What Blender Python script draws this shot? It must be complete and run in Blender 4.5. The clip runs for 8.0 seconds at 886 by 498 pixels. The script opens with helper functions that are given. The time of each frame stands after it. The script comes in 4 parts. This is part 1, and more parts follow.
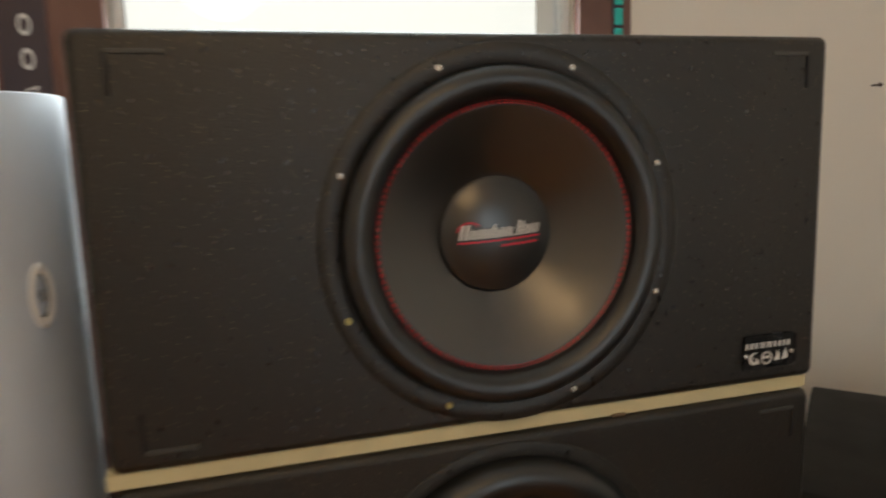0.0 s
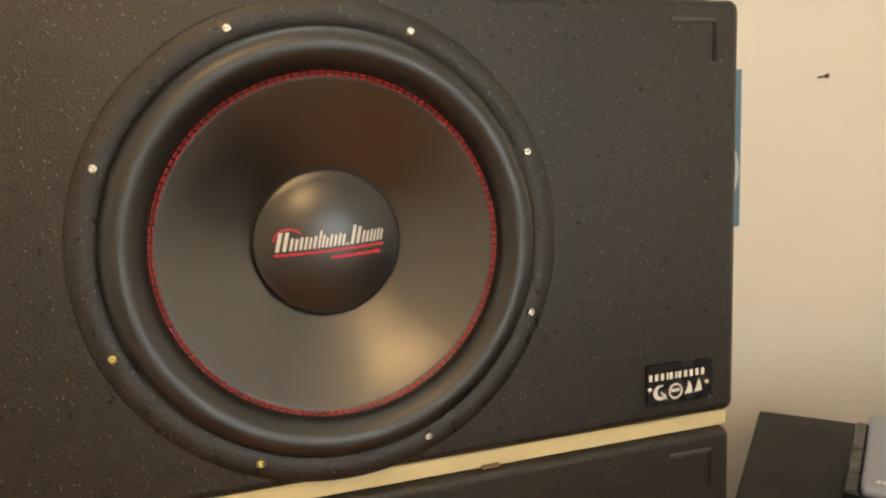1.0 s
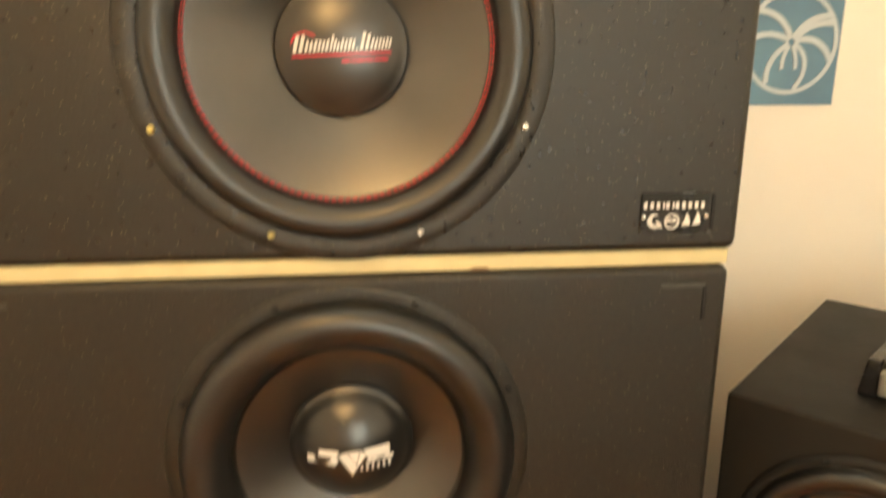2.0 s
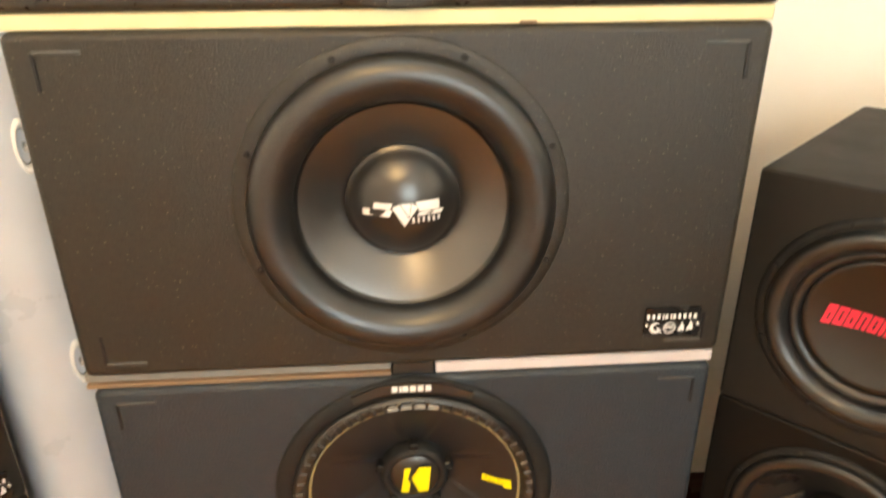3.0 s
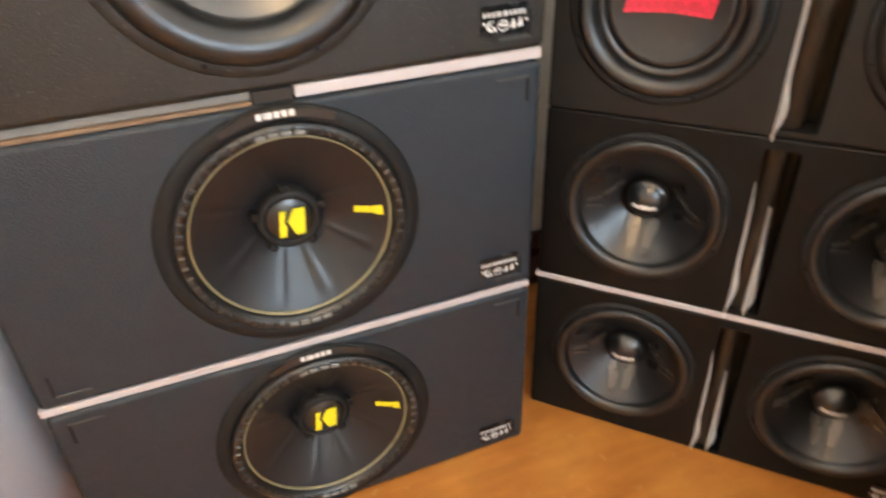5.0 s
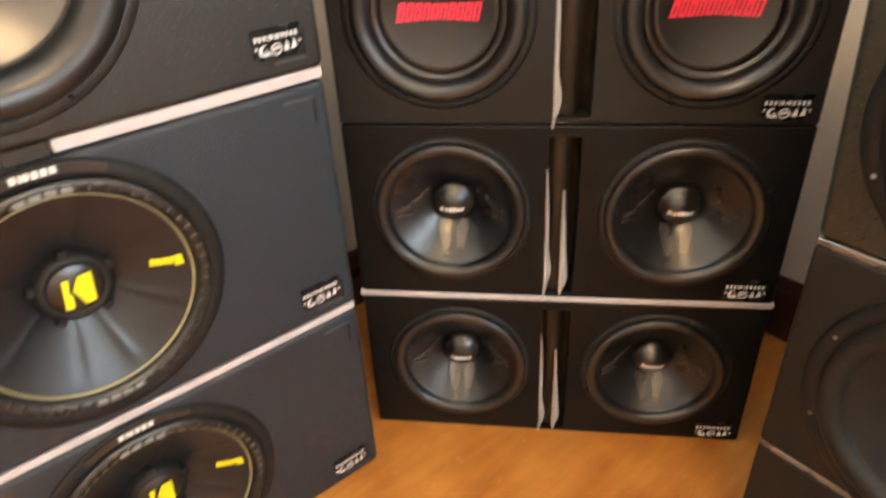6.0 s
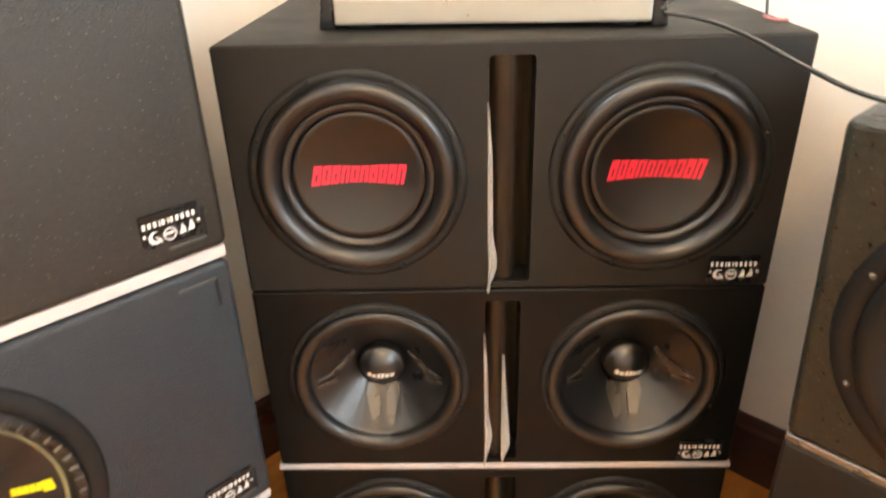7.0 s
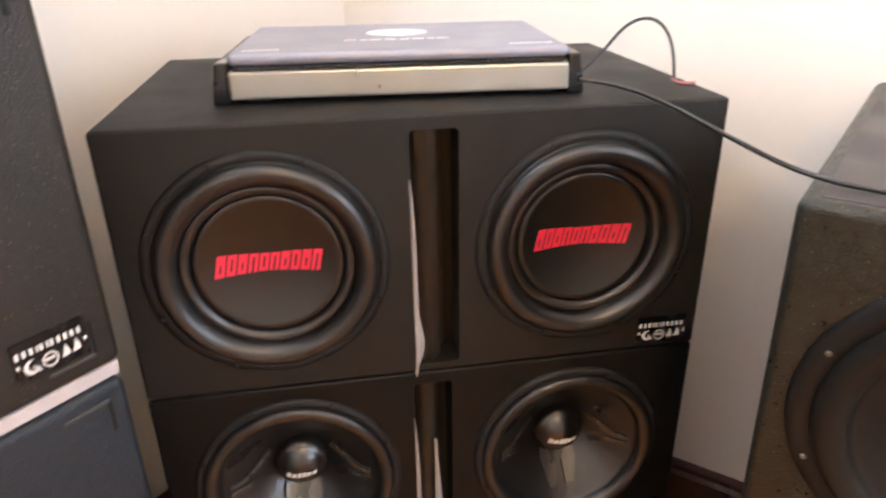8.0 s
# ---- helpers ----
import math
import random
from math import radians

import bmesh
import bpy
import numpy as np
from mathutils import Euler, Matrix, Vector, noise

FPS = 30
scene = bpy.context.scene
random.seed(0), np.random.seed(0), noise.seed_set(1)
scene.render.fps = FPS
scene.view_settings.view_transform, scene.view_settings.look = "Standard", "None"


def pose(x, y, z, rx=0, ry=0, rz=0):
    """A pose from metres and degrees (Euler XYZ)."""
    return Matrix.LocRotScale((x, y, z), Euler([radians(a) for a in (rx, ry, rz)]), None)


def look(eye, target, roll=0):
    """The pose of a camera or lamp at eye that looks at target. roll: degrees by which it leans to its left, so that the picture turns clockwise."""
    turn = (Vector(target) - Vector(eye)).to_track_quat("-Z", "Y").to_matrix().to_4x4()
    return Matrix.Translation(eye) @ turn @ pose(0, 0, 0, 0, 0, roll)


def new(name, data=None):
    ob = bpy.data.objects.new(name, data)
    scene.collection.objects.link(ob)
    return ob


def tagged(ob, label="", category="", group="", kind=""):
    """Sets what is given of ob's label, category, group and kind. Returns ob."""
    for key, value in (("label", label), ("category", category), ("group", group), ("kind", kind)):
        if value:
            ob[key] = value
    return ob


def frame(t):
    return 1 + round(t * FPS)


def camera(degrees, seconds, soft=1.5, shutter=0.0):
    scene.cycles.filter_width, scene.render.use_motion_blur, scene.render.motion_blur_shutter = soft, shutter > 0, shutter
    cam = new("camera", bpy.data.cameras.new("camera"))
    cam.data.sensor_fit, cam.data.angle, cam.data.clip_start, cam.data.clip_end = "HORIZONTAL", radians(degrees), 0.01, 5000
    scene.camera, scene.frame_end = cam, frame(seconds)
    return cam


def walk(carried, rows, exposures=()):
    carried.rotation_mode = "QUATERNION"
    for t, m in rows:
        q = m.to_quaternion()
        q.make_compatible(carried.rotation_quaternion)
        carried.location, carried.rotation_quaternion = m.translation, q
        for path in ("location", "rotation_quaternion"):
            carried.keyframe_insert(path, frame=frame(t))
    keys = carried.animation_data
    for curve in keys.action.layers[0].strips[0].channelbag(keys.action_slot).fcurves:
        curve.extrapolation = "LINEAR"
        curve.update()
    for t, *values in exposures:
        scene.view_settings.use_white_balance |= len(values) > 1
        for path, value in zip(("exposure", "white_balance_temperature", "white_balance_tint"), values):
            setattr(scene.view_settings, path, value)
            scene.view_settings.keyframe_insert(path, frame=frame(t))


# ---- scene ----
cam = camera(65.5, 8.0, soft=2.1, shutter=0.5)
PATH = [
    (0, (-0.259, -0.664, 1.531), (0.276, 1.239, 1.232), -1.9),
    (0.5, (-0.167, -0.569, 1.523), (0.533, 1.281, 1.231), -1.3),
    (1, (-0.081, -0.559, 1.503), (0.506, 1.335, 1.238), -2.3),
    (1.5, (-0.028, -0.586, 1.466), (0.376, 1.342, 1.118), -0.9),
    (2, (0.028, -0.654, 1.414), (0.221, 1.272, 0.91), 0.0),
    (2.2, (0.041, -0.677, 1.388), (0.168, 1.215, 0.792), 0.8),
    (3.3, (-0.038, -0.748, 1.273), (0.113, 1.044, 0.398), -1.4),
    (3.5, (-0.056, -0.764, 1.259), (0.172, 1.0, 0.344), -0.6),
    (4, (-0.081, -0.82, 1.211), (0.241, 0.904, 0.248), 0.2),
    (4.2, (-0.085, -0.838, 1.19), (0.237, 0.88, 0.217), -0.5),
    (5.5, (-0.118, -0.862, 1.097), (0.733, 0.544, -0.043), -2.1),
    (6, (-0.083, -0.852, 1.106), (0.962, 0.475, 0.035), -3.2),
    (6.5, (-0.028, -0.824, 1.142), (1.142, 0.499, 0.204), -3.4),
    (7, (0.038, -0.727, 1.184), (1.301, 0.531, 0.277), -1.7),
    (7.5, (0.072, -0.674, 1.192), (1.432, 0.515, 0.333), -0.4),
    (8, (0.069, -0.626, 1.216), (1.582, 0.382, 0.382), -0.9),
]
walk(cam, [(t, look(eye, target, roll)) for t, eye, target, roll in PATH],
     exposures=[(0.0, -2.6, 7200, 6), (0.5, -1.7, 7500, 6), (1.0, -1.45, 8000, 4), (1.5, -1.2, 8700, 4), (2.0, -0.85, 10100, 4), (2.2, -0.72, 10600, 4),
                (3.3, -0.15, 6800, 3), (4.2, -0.1, 6200, 2), (5.5, -0.35, 6500, 6), (6.5, 0.15, 7000, 5), (7.5, -0.1, 6700, 10), (8.0, -0.4, 6300, 13)])

# ---- light ----
world = bpy.data.worlds.new("sky_world")
scene.world = world
world.use_nodes = True
wn = world.node_tree.nodes
sky = wn.new("ShaderNodeTexSky")
sky.sky_type = "NISHITA"
sky.sun_disc = False
sky.sun_elevation = radians(35)
sky.sun_rotation = radians(20)
world.node_tree.links.new(sky.outputs[0], wn["Background"].inputs[0])
wn["Background"].inputs[1].default_value = 0.12


def lamp(name, kind, m, energy, color, size=0.1, size_y=None):
    data = bpy.data.lights.new(name, kind)
    data.energy, data.color = energy, color
    if kind == "AREA":
        data.shape = "RECTANGLE"
        data.size, data.size_y = size, size_y or size
    elif kind == "POINT":
        data.shadow_soft_size = size
    ob = new(name, data)
    ob.matrix_world = m
    return ob


# daylight through the window behind the tall stack and through the one across the room
lamp("window_daylight", "AREA", look((-0.06, 0.47, 1.80), (-0.06, -1.0, 1.55)), 115, (0.76, 0.88, 1.0), 0.70, 1.0)
lamp("far_window_daylight", "AREA", look((0.55, -2.52, 1.5), (0.3, 0.0, 0.8)), 36, (0.62, 0.79, 1.0), 1.0, 1.1)
# ---- materials ----


def material(name, color, rough=0.5, metal=0.0, vary=0.25, scale=8.0, fine=0.0, fine_scale=400.0, depth=0.002,
             tint=None, sheen=0.0, coat=0.0, rough_vary=0.12, cells=0.0, cell_scale=300.0, spec=0.5, stretch=(1, 1, 1), glint=None, glint_scale=170.0):
    """Procedural surface: colour blotches at one scale, relief at another, glints as painted dots."""
    m = bpy.data.materials.new(name)
    m.use_nodes = True
    nt = m.node_tree
    b = nt.nodes["Principled BSDF"]
    b.inputs["Metallic"].default_value = metal
    b.inputs["Specular IOR Level"].default_value = spec
    b.inputs["Sheen Weight"].default_value = sheen
    b.inputs["Coat Weight"].default_value = coat
    b.inputs["Coat Roughness"].default_value = rough
    b.inputs["Coat IOR"].default_value = 1.7
    co = nt.nodes.new("ShaderNodeTexCoord")
    big = nt.nodes.new("ShaderNodeTexNoise")
    big.inputs["Scale"].default_value = scale
    big.inputs["Detail"].default_value = 6
    nt.links.new(co.outputs["Object"], big.inputs["Vector"])
    mix = nt.nodes.new("ShaderNodeMix")
    mix.data_type = "RGBA"
    dark = [c * (1 - vary) for c in color]
    light = [min(1, c * (1 + vary)) for c in (tint or color)]
    mix.inputs["A"].default_value = (*dark, 1)
    mix.inputs["B"].default_value = (*light, 1)
    nt.links.new(big.outputs["Fac"], mix.inputs["Factor"])
    skin = mix.outputs["Result"]
    # pale dots in the base colour imitate glints off the pebbled relief
    if glint:
        glint_cells = nt.nodes.new("ShaderNodeTexVoronoi")
        glint_cells.inputs["Scale"].default_value = glint_scale
        nt.links.new(co.outputs["Object"], glint_cells.inputs["Vector"])
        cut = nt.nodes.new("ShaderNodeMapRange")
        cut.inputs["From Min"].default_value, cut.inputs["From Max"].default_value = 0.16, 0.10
        nt.links.new(glint_cells.outputs["Distance"], cut.inputs["Value"])
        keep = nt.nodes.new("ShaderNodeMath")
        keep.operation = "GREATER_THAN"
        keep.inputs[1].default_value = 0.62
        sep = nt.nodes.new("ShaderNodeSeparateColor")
        nt.links.new(glint_cells.outputs["Color"], sep.inputs["Color"])
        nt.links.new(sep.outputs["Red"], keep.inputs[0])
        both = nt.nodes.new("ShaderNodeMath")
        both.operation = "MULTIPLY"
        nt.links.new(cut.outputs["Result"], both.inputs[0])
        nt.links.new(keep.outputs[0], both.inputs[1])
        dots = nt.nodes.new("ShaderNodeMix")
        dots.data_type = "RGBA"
        dots.inputs["B"].default_value = (*glint, 1)
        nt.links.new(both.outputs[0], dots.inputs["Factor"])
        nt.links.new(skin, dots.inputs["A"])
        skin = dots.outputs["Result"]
    nt.links.new(skin, b.inputs["Base Color"])
    rr = nt.nodes.new("ShaderNodeMapRange")
    rr.inputs["From Min"].default_value, rr.inputs["From Max"].default_value = 0.3, 0.7
    rr.inputs["To Min"].default_value = max(0.02, rough - rough_vary)
    rr.inputs["To Max"].default_value = min(1, rough + rough_vary)
    nt.links.new(big.outputs["Fac"], rr.inputs["Value"])
    nt.links.new(rr.outputs["Result"], b.inputs["Roughness"])
    last = None
    fibre = nt.nodes.new("ShaderNodeMapping")
    fibre.inputs["Scale"].default_value = stretch
    nt.links.new(co.outputs["Object"], fibre.inputs["Vector"])
    if fine:
        grain = nt.nodes.new("ShaderNodeTexNoise")
        grain.inputs["Scale"].default_value = fine_scale
        grain.inputs["Detail"].default_value = 4
        nt.links.new(fibre.outputs["Vector"], grain.inputs["Vector"])
        bump = nt.nodes.new("ShaderNodeBump")
        bump.inputs["Strength"].default_value = fine
        bump.inputs["Distance"].default_value = depth
        nt.links.new(grain.outputs["Fac"], bump.inputs["Height"])
        last = bump
    if cells:
        vor = nt.nodes.new("ShaderNodeTexVoronoi")
        vor.inputs["Scale"].default_value = cell_scale
        nt.links.new(fibre.outputs["Vector"], vor.inputs["Vector"])
        bump2 = nt.nodes.new("ShaderNodeBump")
        bump2.inputs["Strength"].default_value = cells
        bump2.inputs["Distance"].default_value = depth
        nt.links.new(vor.outputs["Distance"], bump2.inputs["Height"])
        if last:
            nt.links.new(last.outputs["Normal"], bump2.inputs["Normal"])
        last = bump2
    if last:
        nt.links.new(last.outputs["Normal"], b.inputs["Normal"])
    return m


# the liners carry their sparkle as pale painted dots
LINER = material("textured_black_liner", (0.0130, 0.0105, 0.0080), 0.36, vary=0.6, scale=110, fine=0.4, fine_scale=800, depth=0.0010, cells=0.28, cell_scale=520, stretch=(0.8, 1, 1.1), spec=0.55, glint=(0.24, 0.19, 0.13), glint_scale=240)
LINER_BROWN = material("worn_black_liner", (0.0160, 0.0132, 0.0098), 0.40, vary=0.9, scale=140, fine=0.3, fine_scale=800, depth=0.0011, cells=0.4, cell_scale=480, glint=(0.14, 0.12, 0.085), glint_scale=190)
# lighter copy of the liner: light on the slanted box is in its colour
LINER_LIT = material("lightened_black_liner", (0.022, 0.0225, 0.017), 0.38, vary=0.85, scale=120, fine=0.3, fine_scale=700, depth=0.0013, cells=0.5, cell_scale=430, stretch=(0.7, 1, 1.2), spec=0.45, glint=(0.24, 0.21, 0.16), glint_scale=220)
CARPET = material("charcoal_carpet", (0.0115, 0.0190, 0.0270), 0.46, vary=0.5, scale=60, fine=0.9, fine_scale=330, depth=0.0022, spec=0.62)
CARPET_BLACK = material("black_carpet", (0.010, 0.0086, 0.0068), 0.6, vary=0.3, scale=7, fine=0.5, fine_scale=500, depth=0.0012, spec=0.35)
VINYL_BLACK = material("black_vinyl_wrap", (0.005, 0.0045, 0.004), 0.5, vary=0.4, scale=18, fine=0.3, fine_scale=500, depth=0.0008, spec=0.22)
FLANGE = material("black_powder_coat", (0.009, 0.009, 0.009), 0.58, vary=0.2, scale=20, fine=0.25, fine_scale=700, depth=0.0006, spec=0.35)
RUBBER = material("black_rubber", (0.009, 0.0085, 0.008), 0.37, vary=0.2, scale=18, fine=0.08, fine_scale=900, depth=0.0004, rough_vary=0.05, spec=0.75)
PAPER_CONE = material("pressed_paper_cone", (0.015, 0.0128, 0.0105), 0.33, vary=0.4, scale=34, fine=0.3, fine_scale=70, depth=0.0014, rough_vary=0.05, spec=1.0, coat=0.5)
POLY_CONE = material("satin_poly_cone", (0.012, 0.013, 0.015), 0.33, vary=0.2, scale=12, fine=0.05, fine_scale=300, depth=0.0004, rough_vary=0.05, spec=0.55)
SMOOTH_CONE = material("matte_poly_cone", (0.012, 0.011, 0.010), 0.34, vary=0.2, scale=12, fine=0.05, fine_scale=300, depth=0.0004, rough_vary=0.04, spec=1.0, coat=0.6)
DISH = material("dull_black_dish", (0.005, 0.0045, 0.004), 0.36, vary=0.2, scale=12, fine=0.05, fine_scale=300, depth=0.0004, rough_vary=0.04, spec=0.7)
RUBBER_DULL = material("aged_dull_rubber", (0.010, 0.010, 0.009), 0.5, vary=0.25, scale=18, fine=0.1, fine_scale=700, depth=0.0004, spec=0.3)
# colour raised to stand in for light that misses the port slot
PORT_BOARD = material("brightened_port_carpet", (0.15, 0.12, 0.085), 0.5, vary=0.35, scale=22, fine=0.4, fine_scale=420, depth=0.001)
BOX_TOP = material("smooth_grey_box_top", (0.034, 0.030, 0.032), 0.5, vary=0.25, scale=9, fine=0.25, fine_scale=420, depth=0.0008)
DULL_CONE = material("dull_black_cone", (0.008, 0.008, 0.008), 0.6, vary=0.2, scale=14, fine=0.2, fine_scale=200, depth=0.0006, spec=0.3)
CAP_GLOSS = material("satin_black_dome", (0.007, 0.007, 0.007), 0.31, vary=0.15, scale=15, rough_vary=0.03, spec=0.9)
CAP = material("satin_dust_cap", (0.009, 0.009, 0.009), 0.33, vary=0.15, scale=15, rough_vary=0.04, spec=1.0)
STITCH = material("red_stitching", (0.55, 0.03, 0.04), 0.55, vary=0.2, scale=60, fine=0.4, fine_scale=900, depth=0.0006)
LEAD_RED = material("dull_red_insulation", (0.38, 0.14, 0.14), 0.5, vary=0.2, scale=60)
RED_INK = material("red_print", (0.74, 0.03, 0.07), 0.5, vary=0.12, scale=60)
WHITE_INK = material("white_print", (0.75, 0.74, 0.72), 0.45, vary=0.08, scale=60)
YELLOW_INK = material("yellow_print", (0.82, 0.72, 0.02), 0.45, vary=0.08, scale=60)
YELLOW_RIM = material("yellowish_cone_rim", (0.24, 0.21, 0.11), 0.35, vary=0.2, scale=40)
CHROME = material("bright_metal", (0.72, 0.71, 0.68), 0.22, metal=1.0, vary=0.1, scale=40)
BRASS = material("brassy_screw", (0.62, 0.55, 0.25), 0.35, metal=1.0, vary=0.15, scale=60)
FIN = material("satin_grey_fin", (0.22, 0.20, 0.18), 0.3, metal=0.7, vary=0.15, scale=30)
FIN_CONE = material("glossy_black_cone", (0.009, 0.009, 0.010), 0.30, vary=0.2, scale=12, fine=0.05, fine_scale=300, depth=0.0004, rough_vary=0.05, spec=0.7)
# paler than the cone: the warm reflection is put into the fin colour
FIN_SHEEN = material("fin_with_painted_sheen", (0.11, 0.10, 0.088), 0.28, metal=0.6, vary=0.15, scale=30)
PRESSED = material("worn_pressed_line", (0.055, 0.055, 0.052), 0.5, vary=0.3, scale=60)
MARK_GREY = material("grey_rim_mark", (0.20, 0.20, 0.19), 0.45, vary=0.2, scale=60)
LATH = material("pale_bare_lath", (0.62, 0.54, 0.31), 0.6, vary=0.15, scale=20, tint=(0.70, 0.62, 0.38), fine=0.3, fine_scale=120, depth=0.0008)
LATH_WHITE = material("white_painted_lath", (0.54, 0.50, 0.505), 0.55, vary=0.12, scale=20, fine=0.2, fine_scale=160, depth=0.0006)
WALL = material("cream_wall_paint", (0.87, 0.80, 0.715), 0.7, vary=0.05, scale=3, fine=0.25, fine_scale=260, depth=0.0008)
CEILING = material("white_ceiling_paint", (0.86, 0.84, 0.80), 0.8, vary=0.04, scale=3, fine=0.3, fine_scale=150, depth=0.001)
BASE = material("dark_cherry_baseboard", (0.055, 0.018, 0.014), 0.35, vary=0.4, scale=14, fine=0.15, fine_scale=200, depth=0.0006)
TRIM = material("brown_window_trim", (0.16, 0.075, 0.06), 0.4, vary=0.3, scale=14, fine=0.15, fine_scale=160, depth=0.0006)
PIPE = material("pale_blue_grey_pipe", (0.50, 0.54, 0.60), 0.35, vary=0.12, scale=9, fine=0.12, fine_scale=80, depth=0.001)
BLACK_GLOSS = material("black_plastic", (0.010, 0.010, 0.011), 0.25, vary=0.15, scale=30)
AMP_TOP = material("brushed_blue_grey_aluminium", (0.32, 0.33, 0.395), 0.46, metal=0.6, vary=0.1, scale=12, fine=0.1, fine_scale=300, depth=0.0004)
AMP_EDGE = material("pale_satin_aluminium", (0.40, 0.40, 0.36), 0.36, metal=0.75, vary=0.08, scale=20)
FILM = material("torn_silver_film", (0.84, 0.81, 0.76), 0.42, vary=0.15, scale=60)
POSTER = material("blue_poster", (0.07, 0.13, 0.23), 0.55, vary=0.2, scale=7, tint=(0.13, 0.28, 0.38))
POSTER_LINE = material("pale_poster_ink", (0.50, 0.56, 0.60), 0.55, vary=0.12, scale=40)
TEAL = material("teal_strip", (0.02, 0.50, 0.44), 0.4, vary=0.2, scale=30)
STRIP_BLACK = material("dark_banner", (0.05, 0.035, 0.045), 0.5, vary=0.2, scale=20)
BROWN_EDGE = material("bare_brown_board_edge", (0.20, 0.13, 0.08), 0.7, vary=0.3, scale=30)


def floor_material():
    """Glossy orange-brown wood-look sheet: cloudy blotches, faint grain and pale scuffs."""
    m = bpy.data.materials.new("orange_wood_look_sheet")
    m.use_nodes = True
    nt = m.node_tree
    b = nt.nodes["Principled BSDF"]
    co = nt.nodes.new("ShaderNodeTexCoord")
    mp = nt.nodes.new("ShaderNodeMapping")
    mp.inputs["Rotation"].default_value = (0, 0, radians(-38))
    mp.inputs["Scale"].default_value = (3.0, 14, 3)
    nt.links.new(co.outputs["Object"], mp.inputs["Vector"])
    grain = nt.nodes.new("ShaderNodeTexNoise")
    grain.inputs["Scale"].default_value, grain.inputs["Detail"].default_value = 2.4, 8
    nt.links.new(mp.outputs["Vector"], grain.inputs["Vector"])
    cloud = nt.nodes.new("ShaderNodeTexNoise")
    cloud.inputs["Scale"].default_value, cloud.inputs["Detail"].default_value = 6.5, 5
    nt.links.new(co.outputs["Object"], cloud.inputs["Vector"])
    avg = nt.nodes.new("ShaderNodeMix")
    avg.inputs["Factor"].default_value = 0.6
    nt.links.new(grain.outputs["Fac"], avg.inputs["A"])
    nt.links.new(cloud.outputs["Fac"], avg.inputs["B"])
    ramp = nt.nodes.new("ShaderNodeValToRGB")
    ramp.color_ramp.elements[0].position, ramp.color_ramp.elements[1].position = 0.34, 0.66
    ramp.color_ramp.elements[0].color = (0.36, 0.115, 0.019, 1)
    ramp.color_ramp.elements[1].color = (0.58, 0.235, 0.045, 1)
    nt.links.new(avg.outputs["Result"], ramp.inputs["Fac"])
    scuff = nt.nodes.new("ShaderNodeTexNoise")
    scuff.inputs["Scale"].default_value, scuff.inputs["Detail"].default_value = 22, 3
    nt.links.new(co.outputs["Object"], scuff.inputs["Vector"])
    cut = nt.nodes.new("ShaderNodeMapRange")
    cut.inputs["From Min"].default_value, cut.inputs["From Max"].default_value = 0.66, 0.78
    cut.inputs["To Max"].default_value = 0.45
    nt.links.new(scuff.outputs["Fac"], cut.inputs["Value"])
    mix = nt.nodes.new("ShaderNodeMix")
    mix.data_type = "RGBA"
    mix.inputs["B"].default_value = (0.68, 0.42, 0.18, 1)
    nt.links.new(cut.outputs["Result"], mix.inputs["Factor"])
    nt.links.new(ramp.outputs["Color"], mix.inputs["A"])
    nt.links.new(mix.outputs["Result"], b.inputs["Base Color"])
    rr = nt.nodes.new("ShaderNodeMapRange")
    rr.inputs["To Min"].default_value, rr.inputs["To Max"].default_value = 0.24, 0.46
    nt.links.new(cloud.outputs["Fac"], rr.inputs["Value"])
    nt.links.new(rr.outputs["Result"], b.inputs["Roughness"])
    bump = nt.nodes.new("ShaderNodeBump")
    bump.inputs["Strength"].default_value, bump.inputs["Distance"].default_value = 0.2, 0.0008
    nt.links.new(grain.outputs["Fac"], bump.inputs["Height"])
    nt.links.new(bump.outputs["Normal"], b.inputs["Normal"])
    return m


FLOOR = floor_material()


def glowing(name, color, strength):
    m = bpy.data.materials.new(name)
    m.use_nodes = True
    b = m.node_tree.nodes["Principled BSDF"]
    b.inputs["Base Color"].default_value = (*color, 1)
    b.inputs["Emission Color"].default_value = (*color, 1)
    b.inputs["Emission Strength"].default_value = strength
    return m


def glass_material():
    m = bpy.data.materials.new("window_glass")
    m.use_nodes = True
    b = m.node_tree.nodes["Principled BSDF"]
    b.inputs["Transmission Weight"].default_value = 1
    b.inputs["Roughness"].default_value = 0.0
    b.inputs["IOR"].default_value = 1.45
    return m


GLASS = glass_material()
SKY_GLOW = glowing("overcast_brightness", (0.93, 0.97, 1.0), 6.0)
BULB_GLOW = glowing("frosted_lamp_glass", (1.0, 0.66, 0.35), 46.0)

# ---- building helpers ----


def part(name, bm, mat, parent=None, label="", smooth=False, kind=""):
    me = bpy.data.meshes.new(name)
    bm.to_mesh(me)
    bm.free()
    if smooth:
        me.polygons.foreach_set("use_smooth", [True] * len(me.polygons))
    for one in (mat if isinstance(mat, (list, tuple)) else [mat]):
        me.materials.append(one)
    ob = new(name, me)
    if parent:
        ob.parent = parent
    return tagged(ob, label=label, kind=kind)


def again(ob, parent, m):
    """One more of a part, on the same mesh."""
    other = new(ob.name.split(".")[0], ob.data)
    other.parent = parent
    other.matrix_basis = m
    return other


def thing(name, m, label, category, group="", kind=""):
    ob = new(name)
    ob.empty_display_size = 0.05
    ob.matrix_basis = m
    return tagged(ob, label, category, group, kind)


